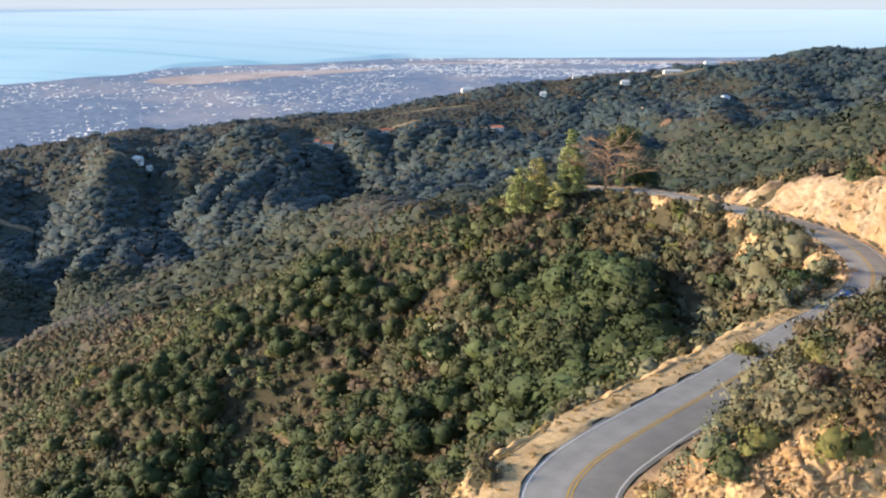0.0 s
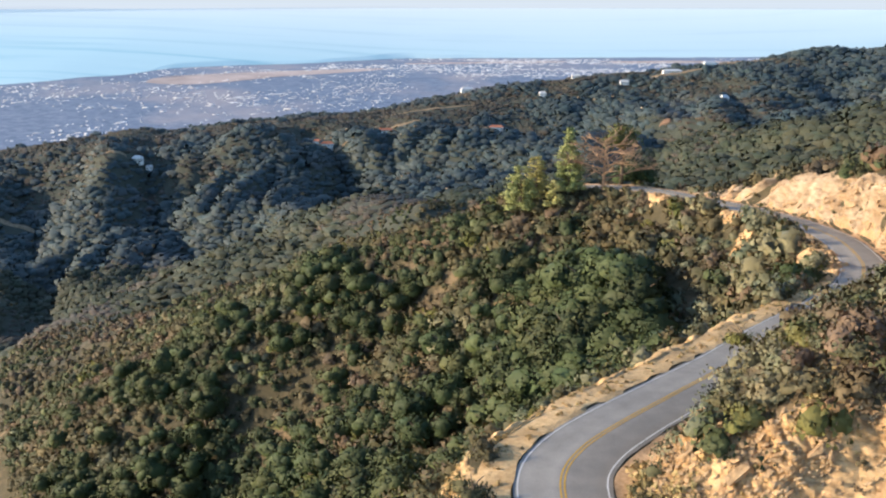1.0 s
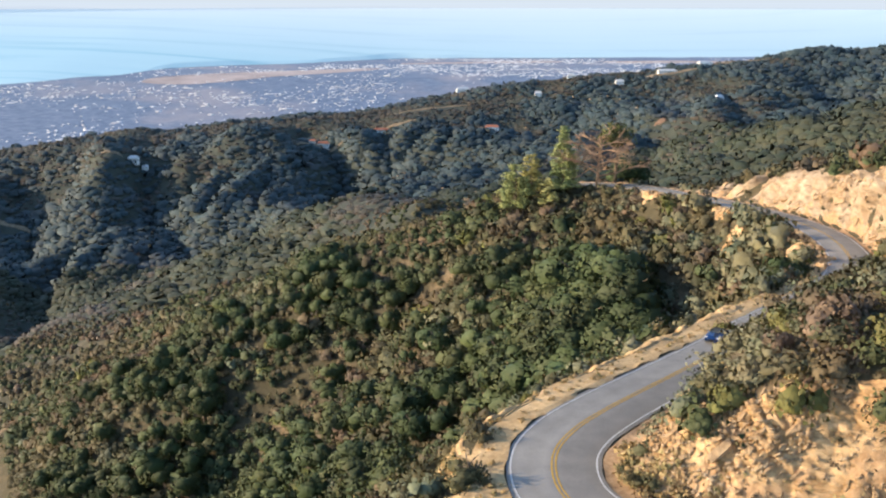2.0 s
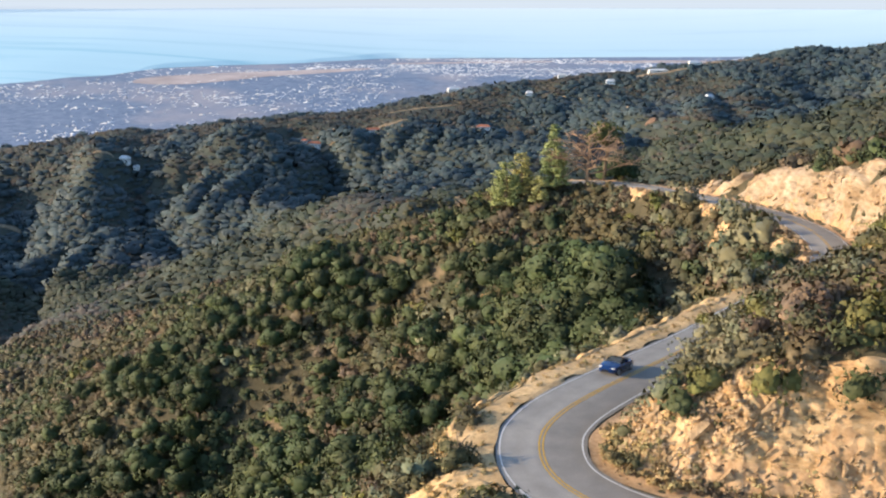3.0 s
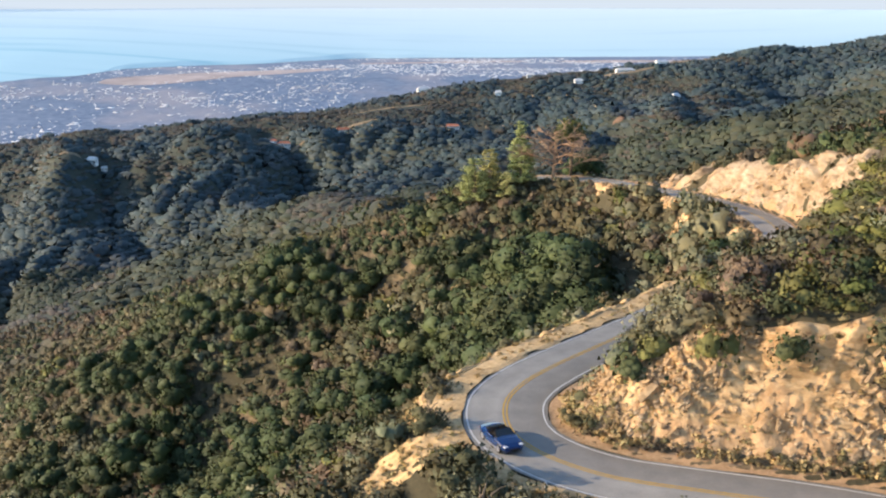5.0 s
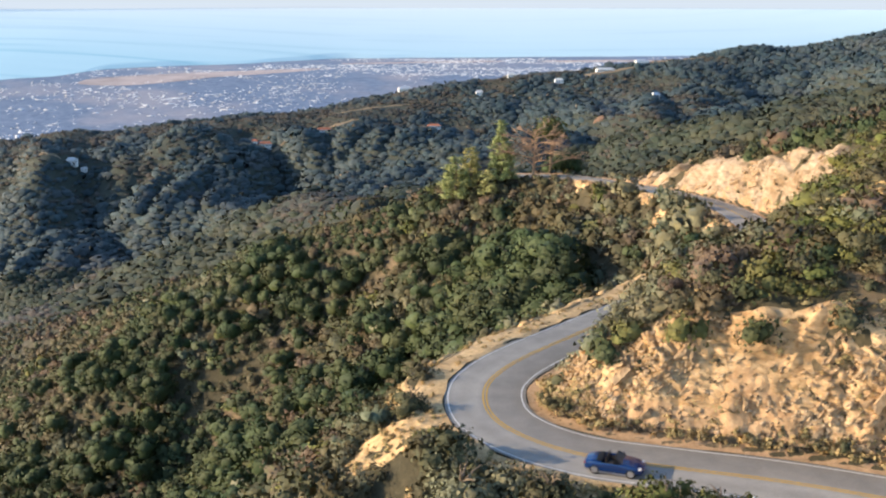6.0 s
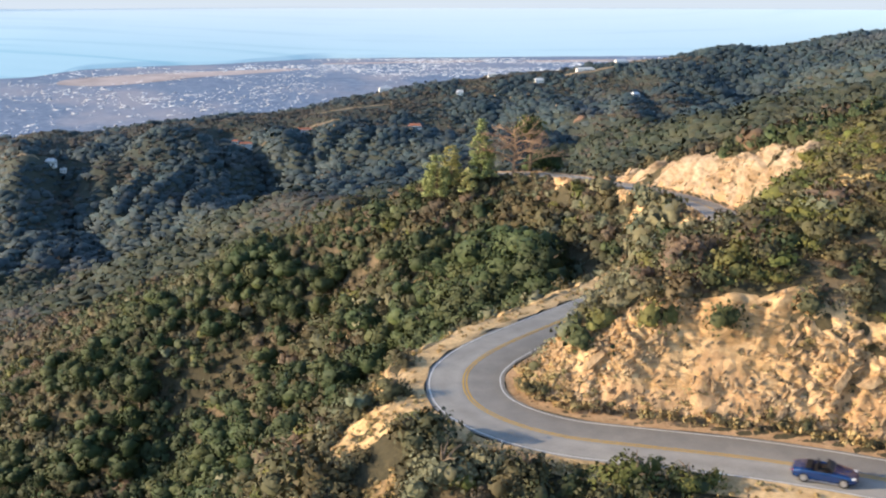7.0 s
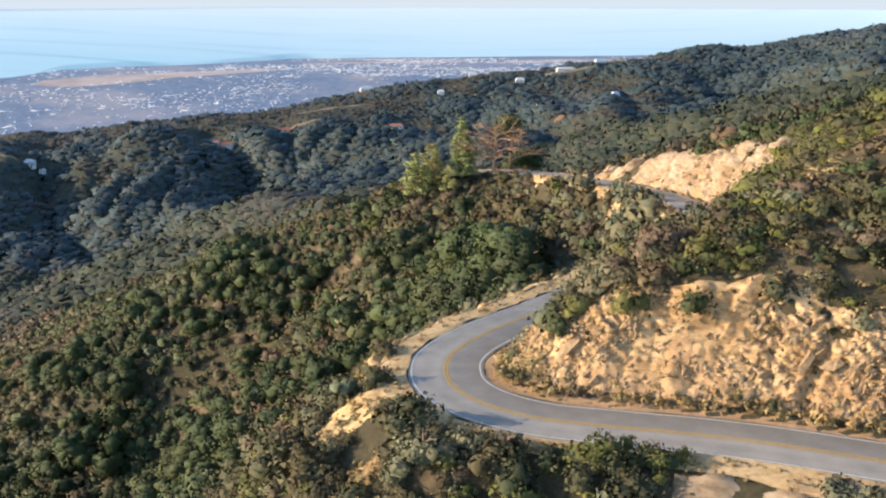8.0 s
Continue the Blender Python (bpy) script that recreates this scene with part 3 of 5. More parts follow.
def rock_cut(name, lo, hi, step, s0, s1, rows, amp, label, material, ribs, rib, skirt):
    """A face along the hill side of the road between two places on it."""
    k = np.arange(lo, hi, step)
    line = np.stack([np.interp(k, np.arange(len(RL)), RL[:, c]) for c in range(3)], 1)
    side = np.stack([np.interp(k, np.arange(len(RL)), RN[:, c]) for c in range(3)], 1)
    S = np.linspace(0, 1, rows)
    edge = fbm(k / 5.0, k * 0 + 2, 3)
    span = s0 + (s1 + 1.4 * edge - s0)[:, None] * S[None, :]
    P = line[:, None, :] + side[:, None, :] * span[..., None]
    P[..., 2] = height(P[..., 0], P[..., 1]).reshape(span.shape)
    du, dv = np.gradient(P, axis=0), np.gradient(P, axis=1)
    N = np.cross(du, dv)
    N /= np.linalg.norm(N, axis=2)[..., None] + 1e-9
    N *= np.where((N * side[:, None, :]).sum(-1) > 0, -1, 1)[..., None]
    U = np.repeat(k[:, None], rows, 1)
    W = P[..., 2]
    a, b = U * 0.80 + W * 0.60, -U * 0.60 + W * 0.80
    worn = step01(0.5 + 2.6 * fbm(U / 9 + 5, W / 6, 2))      # smooth weathered soil against broken rock
    broken = 1 - 0.9 * worn
    d = broken * amp * (1.0 * block_noise(a / 1.7, b / 0.55) + 0.8 * block_noise(a / 0.95 + 7, b / 0.30) + 0.4 * block_noise(a / 0.5 + 3, b / 0.17))
    d += amp * (0.30 + 0.25 * broken) * fbm(U / 1.5, W / 3.4, 4)
    # buttresses and runnels down the face, ledges across it
    lean = U + 0.55 * W
    d += ribs * (0.75 - 1.9 * np.abs(vnoise(lean / rib + 0.6 * vnoise(U / rib, W / rib), W / (3.2 * rib))))
    d += 0.55 * ribs * block_noise(lean / (0.55 * rib), (W - 0.35 * U) / (0.36 * rib)) * broken
    d *= (0.35 + 0.65 * step01((S - 0.12) / 0.3))[None, :]
    fade = np.minimum(1, np.minimum(S, 1 - S) * 7)[None, :] * np.minimum(1, np.minimum(np.arange(len(k)), len(k) - 1 - np.arange(len(k))) / 8)[:, None]
    P = P + N * ((0.30 * (0.3 + amp) + d) * fade - 0.25 * (1 - fade))[..., None]
    o = mesh_from(name, P.reshape(-1, 3), grid_faces(*span.shape), [material, M_TALUS], index=(S[None, 1:] + 0.35 * edge[1:, None] + 0.22 * fbm(U[1:, 1:] / 1.7, W[1:, 1:] / 0.8, 3) < skirt).ravel())
    return tagged(o, label, "rock face", kind="structure"), P, N, worn


def shard(seed):
    """An angular slab of rock, longer than thick."""
    rng = random.Random(seed)
    bm = bmesh.new()
    for x, y, z in [(a, b, c) for a in (-1, 1) for b in (-1, 1) for c in (-1, 1)]:
        bm.verts.new((x * 0.62 * rng.uniform(0.6, 1.1), y * 0.22 * rng.uniform(0.5, 1.1), z * 0.15 * rng.uniform(0.5, 1.15)))
    for _ in range(3):
        bm.verts.new((rng.uniform(-0.65, 0.65), rng.uniform(-0.3, 0.3), rng.uniform(-0.3, 0.3)))
    bmesh.ops.convex_hull(bm, input=bm.verts)
    bmesh.ops.delete(bm, geom=[v for v in bm.verts if not v.link_faces], context="VERTS")
    me = bpy.data.meshes.new("rock")
    bm.to_mesh(me)
    bm.free()
    me.materials.append(M_ROCKDARK)
    return me


SHARDS = [shard(k) for k in range(9)]


def lay_shards(cut, P, N, worn, count, size, seed, lo=0.0, hi=1.0):
    rng = random.Random(seed)
    n, m = P.shape[:2]
    made = 0
    while made < count:
        i, j = rng.randrange(int(n * lo), int(n * hi)), int(m * rng.triangular(0.06, 0.95, 0.45))
        if worn[i, j] > 0.55 and rng.random() < 0.85:
            continue
        k = size * rng.uniform(0.5, 1.0) * (1.7 if rng.random() < 0.12 else 1)
        q = Vector(N[i, j]).to_track_quat("Z", "Y").to_matrix().to_4x4()
        o = new("rock", rng.choice(SHARDS))
        o.parent = cut
        spin = Matrix.Rotation(rng.gauss(0.75, 0.35), 4, Vector(N[i, j])) @ q @ pose(0, 0, 0, rng.gauss(28, 22), rng.gauss(0, 18), 0)
        o.matrix_local = Matrix.Translation(Vector(P[i, j]) + 0.05 * k * Vector(N[i, j])) @ spin @ Matrix.Scale(k, 4)
        made += 1


NEAR_CUT = rock_cut("road_cut_near", 26, 94, 0.12, 4.5, 9.4, 84, 0.44, "steep road cut of pale buff sandstone and broken shale", M_ROCK, 0.30, 2.8, 0.40)
FAR_CUT = rock_cut("road_cut_far", 168, 282, 0.4, 4.3, 12.0, 44, 0.75, "bright cream eroded road cut beside the road", M_CREAM, 1.7, 6.0, 0.12)



def rubble(name, P, N, worn, count, size, seed, label):
    """The smaller broken pieces, as one mesh."""
    rng = random.Random(seed)
    n, m = P.shape[:2]
    shapes = [(np.array([v.co[:] for v in s.vertices]), np.array([p.vertices[:] for p in s.polygons if len(p.vertices) == 3])) for s in SHARDS]
    V, F, base, made = [], [], 0, 0
    while made < count:
        i, j = rng.randrange(n), int(m * rng.triangular(0.04, 0.96, 0.4))
        if worn[i, j] > 0.6 and rng.random() < 0.8:
            continue
        k = size * rng.uniform(0.4, 1.0)
        q = Vector(N[i, j]).to_track_quat("Z", "Y").to_matrix().to_4x4()
        spin = Matrix.Rotation(rng.gauss(0.75, 0.4), 4, Vector(N[i, j])) @ q @ pose(0, 0, 0, rng.gauss(35, 25), rng.gauss(0, 22), 0)
        sv, sf = shapes[made % len(shapes)]
        V.append(sv * k @ np.array(spin.to_3x3()).T + P[i, j] + 0.1 * k * N[i, j])
        F.append(sf + base)
        base += len(sv)
        made += 1
    o = mesh_from(name, np.vstack(V), np.vstack(F), M_ROCKDARK)
    tagged(o, label, "rock rubble", kind="stuff")


lay_shards(*NEAR_CUT, 300, 0.85, 4, 0.0, 0.85)
lay_shards(*FAR_CUT, 40, 2.2, 5)
rubble("rock_rubble", *NEAR_CUT[1:], 3000, 0.48, 14, "small broken shale on the road cut")
rubble("rock_rubble", *FAR_CUT[1:], 160, 1.0, 15, "small broken rock on the far road cut")


# ---- bare patches of earth, draped on the land ----
def bare_patch(name, cx, cy, rx, ry, turn, material, label, lift=0.22, rough=0.25, n=18):
    r, a = np.linspace(0, 1, n), np.linspace(0, 2 * math.pi, 3 * n)
    A, R = np.meshgrid(a, r, indexing="ij")
    rim = 1 + 0.35 * fbm(2.2 * np.cos(A) + cx, 2.2 * np.sin(A) + cy, 3) * 1.6
    x, y = R * rim * rx * np.cos(A), R * rim * ry * np.sin(A)
    c, s = math.cos(radians(turn)), math.sin(radians(turn))
    X, Y = cx + c * x - s * y, cy + s * x + c * y
    Z = height(X, Y).reshape(X.shape) + lift * np.clip((1 - R) * 5 - 0.3, -1, 1) + rough * fbm(X / 0.9, Y / 0.9, 4) * (R < 0.97)
    o = mesh_from(name, np.stack([X, Y, Z], -1).reshape(-1, 3), grid_faces(*X.shape), material, smooth=True)
    return tagged(o, label, "bare earth", kind="structure")


PATCHES = [(0.0, 48.4, 3.7, 2.5, 10), (1.0, 56, 1.4, 4.2, 0), (5.0, 66, 1.1, 6, -35), (13.5, 75.5, 0.9, 8, -38), (22, 86.5, 1.0, 8, -37), (32, 99, 1.4, 7, -40),
           (55, 139, 3.6, 5.5, 20), (55, 128, 1.6, 6, -20), (57, 184, 1.5, 6, 5), (55, 172, 1.6, 3.5, 0), (51, 224, 2.2, 7, 8), (42, 118, 2, 8, -35),
           (7.6, 41.0, 2.4, 0.9, -35), (14.2, 37.9, 3.0, 0.9, -25), (0.6, 41.2, 1.8, 1.2, 0), (12, 207, 1.6, 2.2, 0), (22, 178, 1.2, 1.8, 0)]
for cx, cy, rx, ry, turn in PATCHES:
    bare_patch("bare_earth", cx, cy, rx, ry, turn, M_ROCK if cy > 110 else M_DIRT if cy > 46 else M_GRASS, "bare pale tan earth on the slope below the road", 0.22 if cy > 60 else 0.08, 1.1 if cy > 110 else 0.3)
CLEARINGS = [(-500, 1470, 16, 7, "dry field"), (-195, 1552, 44, 12, "dry field"), (86, 1590, 30, 12, "dry field"), (322, 1415, 11, 9, "red slide"), (430, 1840, 60, 20, "dry field"),
                            (-392, 898, 22, 22, "pale yard"), (560, 1880, 70, 22, "dry field"), (-70, 1640, 40, 10, "dry field"), (-600, 1330, 34, 10, "dry field"), (-30, 1760, 80, 9, "dry field"), (270, 1960, 60, 12, "rocky field")]
for cx, cy, rx, ry, lab in CLEARINGS:
    bare_patch("clearing", cx, cy, rx, 0.6 * ry, 5, M_REDSOIL if "red" in lab else M_CLEARING, "bare tan clearing on the wooded ridge", 1.5, 0.5)

# ---- plants ----
def ico(sub):
    bm = bmesh.new()
    bmesh.ops.create_icosphere(bm, subdivisions=sub, radius=1)
    v = np.array([p.co[:] for p in bm.verts])
    f = np.array([[p.index for p in q.verts] for q in bm.faces])
    bm.free()
    return v, f


ICO = {1: ico(1), 2: ico(2)}


def leaf_tris(rng, centre, out, size):
    """One small leafy triangle at each place, turned about at random, its front to the outside."""
    n = len(centre)
    normal = out + 0.6 * rng.normal(size=(n, 3))
    normal /= np.linalg.norm(normal, axis=1)[:, None]
    t = np.cross(normal, rng.normal(size=(n, 3)))
    t /= np.linalg.norm(t, axis=1)[:, None] + 1e-9
    b = np.cross(normal, t)
    k = size * rng.uniform(0.6, 1.3, n)[:, None]
    a, c, d = centre + k * t, centre + k * (-0.5 * t + 0.8 * b), centre + k * (-0.5 * t - 0.8 * b)
    flip = (np.cross(c - a, d - a) * out).sum(1) < 0
    c[flip], d[flip] = d[flip].copy(), c[flip].copy()
    return np.stack([a, c, d], 1).reshape(-1, 3), np.arange(3 * n).reshape(-1, 3)


def clump(seed, lobes, leaves, leaf, core=1, flat=0.8, spread=0.5, loose=0.10, cores=3, fill=0.72):
    """A plant's crown of unit radius, standing on z = 0: uneven lobes with leaves on and about them, dense only inside.
    Gives points, faces and the outward directions by which the crown takes the light as a whole."""
    rng = np.random.default_rng(seed)
    V, F, N, base = [], [], [], 0
    cen = np.c_[rng.normal(size=(lobes, 2)) * spread * 0.72, rng.uniform(0.25, 0.9, lobes)]
    cen[0] = (0, 0, 0.5)
    rad = rng.uniform(0.30, 0.54, lobes)
    rad[0] = 0.62
    iv, jf = ICO[core]
    for c, r in list(zip(cen, rad))[:cores]:
        v = iv * r * fill * (1 + 0.16 * rng.normal(size=(len(iv), 1))) * (1, 1, flat) + c * (1, 1, flat)
        V.append(v)
        o = 0.45 * iv + 1.0 * (v - (0, 0, 0.45))
        N.append(o / np.linalg.norm(o, axis=1)[:, None])
        F.append(jf + base)
        base += len(v)
    if leaves:
        which = rng.choice(lobes, leaves, p=rad ** 2 / (rad ** 2).sum())
        d = rng.normal(size=(leaves, 3))
        d[:, 2] = np.abs(d[:, 2]) * 1.1 - 0.35
        d /= np.linalg.norm(d, axis=1)[:, None]
        p = (cen[which] + d * (rad[which] * (0.92 + loose * rng.normal(size=leaves)))[:, None]) * (1, 1, flat)
        v, f = leaf_tris(rng, p, d, leaf)
        o = 0.5 * d + 1.0 * (p - (0, 0, 0.45)) + 0.14 * rng.normal(size=(leaves, 3))
        V.append(v)
        N.append(np.repeat(o / np.linalg.norm(o, axis=1)[:, None], 3, 0))
        F.append(f + base)
    return np.vstack(V), np.vstack(F), np.vstack(N)


def scatter(name, label, material, shapes, x, y, r, tall, seed, sink=0.15, lie=0.0):
    """Many plants as one mesh, each with a tone of its own; lie turns a closed canopy's light towards that of its slope."""
    if len(x) == 0:
        return
    rng = np.random.default_rng(seed)
    z = height(x, y)
    if lie:
        e = 12.0
        up = np.stack([(z - height(x + e, y)) / e, (z - height(x, y + e)) / e, 0 * x + 1], 1)
        up = lie * up / np.linalg.norm(up, axis=1)[:, None]
    z = z - sink * r
    pick, turn, own = rng.integers(0, len(shapes), len(x)), rng.uniform(0, 2 * math.pi, len(x)), rng.random(len(x))
    V, F, N, T, base = [], [], [], [], 0
    for k, (sv, sf, sn) in enumerate(shapes):
        i = np.flatnonzero(pick == k)
        c, s = np.cos(turn[i])[:, None], np.sin(turn[i])[:, None]
        q = np.stack([(sv[None, :, 0] * c - sv[None, :, 1] * s) * r[i, None] + x[i, None], (sv[None, :, 0] * s + sv[None, :, 1] * c) * r[i, None] + y[i, None],
                      sv[None, :, 2] * (r[i] * tall[i])[:, None] + z[i, None]], -1)
        V.append(q.reshape(-1, 3))
        n = np.stack([sn[None, :, 0] * c - sn[None, :, 1] * s, sn[None, :, 0] * s + sn[None, :, 1] * c, np.repeat(sn[None, :, 2], len(i), 0)], -1)
        if lie:
            n = (1 - lie) * n + up[i, None, :]
            n /= np.linalg.norm(n, axis=2)[..., None]
        N.append(n.reshape(-1, 3))
        T.append(np.repeat(own[i], len(sv)))
        F.append((sf[None] + (base + len(sv) * np.arange(len(i)))[:, None, None]).reshape(-1, 3))
        base += len(i) * len(sv)
    o = mesh_from(name, np.vstack(V), np.vstack(F), material, smooth=True, normals=np.vstack(N))
    o.data.attributes.new("tone", "FLOAT", "POINT").data.foreach_set("value", np.concatenate(T).astype(np.float32))
    tagged(o, label, "brush", kind="stuff")


def jittered(x0, x1, y0, y1, gap, seed):
    rng = np.random.default_rng(seed)
    X, Y = np.meshgrid(np.arange(x0, x1, gap), np.arange(y0, y1, gap))
    return (X + rng.uniform(-0.5, 0.5, X.shape) * gap).ravel(), (Y + rng.uniform(-0.5, 0.5, Y.shape) * gap).ravel()


def clear_of_road(x, y, r):
    """Keeps plants off the road, its shoulders, the rock faces and the bare patches."""
    s, zr, at = road_frame(x, y)
    keep = (s < -4.3 - 0.6 * r) | (s > 4.7 + r * 0.75)
    face = (((at > 30) & (at < 85) & (s < 7.6)) | ((at > 172) & (at < 280) & (s < 10.8))) & (s > 0)
    keep &= ~face & ~((at > 92) & (at < 152) & (s < 0) & (s > -6.3 - 0.5 * r))
    keep &= ~((at > 20) & (at < 66) & (s < 0) & (s > -8.4 - 0.3 * r) & (vnoise(at / 4.0, s / 3.0) > -0.45))
    for cx, cy, rx, ry, turn in PATCHES:
        c, q = math.cos(radians(turn)), math.sin(radians(turn))
        u, v = (x - cx) * c + (y - cy) * q, -(x - cx) * q + (y - cy) * c
        keep &= (u / (rx + 0.3 * r)) ** 2 + (v / (ry + 0.3 * r)) ** 2 > 0.8
    return keep


WEED_SHAPES = [clump(120 + k, 5, 42, 0.26, 1, 0.9, 0.6, 0.35, 0) for k in range(10)]
NEAR_SHAPES = [clump(k, 9, 250, 0.092, 1, 0.85, 0.55, 0.12, 3, 0.66) for k in range(12)]
THIN_SHAPES = [clump(60 + k, 9, 205, 0.09, 1, 0.8, 0.55, 0.16, 2, 0.6) for k in range(8)]
MID_SHAPES = [clump(20 + k, 7, 105, 0.14, 1, 0.95, 0.55, 0.12, 2, 0.74) for k in range(14)]
LOW_SHAPES = [clump(40 + k, 5, 46, 0.22, 1, 0.9, 0.5, 0.12, 2, 0.8) for k in range(10)]
FAR_SHAPES = [clump(80 + k, 4, 10, 0.32, 1, 0.85, 0.5, 0.10, 1, 1.1) for k in range(12)]


def plant_zone(kinds, shapes, x, y, r, tall, weights, seed, wide=16.0, lie=0.0):
    """Shares the places out among kinds by patches of the land."""
    rng = np.random.default_rng(seed)
    score = np.stack([w + 0.9 * fbm(x / wide + 31 * k, y / wide - 13 * k, 3) + 0.16 * rng.normal(size=len(x)) for k, w in enumerate(weights)])
    best = score.argmax(0)
    for k, (name, label, mat) in enumerate(kinds):
        i = best == k
        scatter(name, label, mat, shapes, x[i], y[i], r[i], tall[i], seed + 7 * k, lie=lie)


KINDS = [("chaparral", "dense dark green chaparral brush covering the slope", M_GREEN), ("olive_brush", "olive green chaparral brush", M_OLIVE),
         ("dry_brush", "dry brown brush among green shrubs", M_BROWN), ("sage_brush", "grey-green sage brush", M_SAGE), ("bright_brush", "bright yellow-green brush", M_BRIGHT)]


def plant_all():
    rng = np.random.default_rng(11)
    # near: both sides of the road and the knob
    x, y = jittered(-60, 92, 20, 132, 2.05, 1)
    k = (x > -0.46 * y - 6) & (x < 0.60 * (y + 23) + 4) & (rng.random(len(x)) < 0.93)
    x, y = x[k], y[k]
    r = rng.uniform(0.8, 1.65, len(x)) * (1 + 0.7 * fbm(x / 9, y / 9, 2)) * np.where(rng.random(len(x)) < 0.16, 1.6, 1.0)
    k = clear_of_road(x, y, r)
    x, y, r = x[k], y[k], r[k]
    s, zr, at = road_frame(x, y)
    hill = (s > 0) & (s < 200)
    tall = rng.uniform(0.85, 1.3, len(x))
    meadow = hill & (x > 34 + 0.12 * (y - 60)) & (y > 52)
    plant_zone(KINDS, THIN_SHAPES + NEAR_SHAPES[:2], x[meadow], y[meadow], r[meadow] * 1.05, tall[meadow] * 0.75, (0.12, 0.42, 0.04, 0.14, 0.40), 150, 10.0, 0.4)
    hill_only, hill = hill, hill & ~meadow
    plant_zone(KINDS, NEAR_SHAPES[:5] + THIN_SHAPES, x[hill], y[hill], np.minimum(r[hill] * 1.3, 2.3), tall[hill], (0.20, 0.44, 0.10, 0.16, 0.12), 100, 9.0, 0.3)
    # brush tufts and dry weeds at the foot of the rock and on it
    k = rng.uniform(26, 94, 240)
    d = np.where(rng.random(240) < 0.7, rng.uniform(4.2, 5.6, 240), rng.uniform(5.5, 9, 240))
    p = np.stack([np.interp(k, np.arange(len(RL)), RL[:, c]) + d * np.interp(k, np.arange(len(RL)), RN[:, c]) for c in (0, 1)])
    w = rng.uniform(0.25, 0.62, 240)
    i = rng.random(240) < 0.88
    scatter("dry_weeds", "dry straw-brown weeds at the foot of the rock", M_STRAW, WEED_SHAPES, p[0][i], p[1][i], w[i], w[i] * 0 + 1.0, 71, -0.3)
    scatter("dry_weeds", "small olive brush on the rock face", M_OLIVE, THIN_SHAPES, p[0][~i], p[1][~i], 1.5 * w[~i], w[~i] * 0 + 1.0, 72, -0.3)
    for near, shapes, seed in ((y < 85, NEAR_SHAPES + THIN_SHAPES, 200), (y >= 85, MID_SHAPES, 230)):
        i = near & ~hill_only
        plant_zone(KINDS, shapes, x[i], y[i], r[i] * 1.15, tall[i], (0.36, 0.32, 0.14, 0.08, 0.06), seed, 18.0, 0.35)
    # thick bushes below the bend, up to the verge
    n = 620
    k, d = rng.uniform(8, 104, n), rng.uniform(5.4, 17, n)
    p = np.stack([np.interp(k, np.arange(len(RL)), RL[:, c]) - d * np.interp(k, np.arange(len(RL)), RN[:, c]) for c in (0, 1)])
    w = np.minimum(rng.uniform(0.7, 2.1, n), 0.55 * (d - 3.6))
    i = clear_of_road(p[0], p[1], w)
    plant_zone(KINDS, NEAR_SHAPES, p[0][i], p[1][i], w[i], rng.uniform(0.9, 1.25, i.sum()), (0.08, 0.30, 0.30, 0.34, 0.26), 260, 7.0, 0.3)
    # large bushes under the outer verge of the bend, and reddish dry weeds at the foot of the cut
    for k, d, w, mat, label in ((46, 6.6, 1.9, M_GREEN, "dark green bush below the road bend"), (49, 8.4, 2.0, M_SAGE, "grey-green bush below the road bend"), (35, 6.9, 1.9, M_BRIGHT, "bright yellow-green bush below the road verge"),
                                (32.5, 7.2, 1.5, M_BRIGHT, "bright yellow-green bush below the road verge"), (41, 7.6, 1.7, M_GREEN, "dark green bush below the road bend"), (38, 6.6, 1.2, M_BROWN, "dry reddish bush below the road bend")):
        p = [np.array([np.interp(k, np.arange(len(RL)), RL[:, c]) - d * np.interp(k, np.arange(len(RL)), RN[:, c])] * 3) + w * np.array([(-0.3, 0.45, 0.1), (0.2, 0.1, -0.5)][c]) for c in (0, 1)]
        scatter("bush", label, mat, NEAR_SHAPES, p[0], p[1], np.array([w, 0.75 * w, 0.6 * w]), np.array([1.15, 1.0, 1.2]), int(10 * k))
    n = 1500
    k, d = rng.uniform(22, 92, n), rng.uniform(4.1, 6.3, n) + rng.exponential(0.5, n)
    p = np.stack([np.interp(k, np.arange(len(RL)), RL[:, c]) + d * np.interp(k, np.arange(len(RL)), RN[:, c]) for c in (0, 1)])
    w = rng.uniform(0.14, 0.42, n)
    i = fbm(k / 3, d, 3) > 0.14
    scatter("dry_weeds", "dry reddish-brown weeds at the foot of the rock", M_BROWN, WEED_SHAPES, p[0][i], p[1][i], w[i], w[i] * 0 + 1.1, 73, -0.3)
    scatter("dry_weeds", "dry straw weeds at the foot of the rock", M_STRAW, WEED_SHAPES, p[0][~i], p[1][~i], w[~i], w[~i] * 0 + 1.1, 74, -0.3)
    # low brush filling the brow over the near cut
    n = 260
    k, d = rng.uniform(20, 78, n), rng.uniform(8.6, 22, n)
    p = np.stack([np.interp(k, np.arange(len(RL)), RL[:, c]) + d * np.interp(k, np.arange(len(RL)), RN[:, c]) for c in (0, 1)])
    w = rng.uniform(0.6, 1.3, n)
    i = clear_of_road(p[0], p[1], w)
    plant_zone(KINDS, THIN_SHAPES, p[0][i], p[1][i], w[i], rng.uniform(0.8, 1.1, i.sum()), (0.10, 0.36, 0.22, 0.30, 0.06), 270, 8.0, 0.3)
    # the opposite face and the bank above the far road
    x, y = jittered(-170, 96, 132, 345, 3.1, 2)
    k = (x > -0.46 * y - 10) & (x < 105)
    x, y = x[k], y[k]
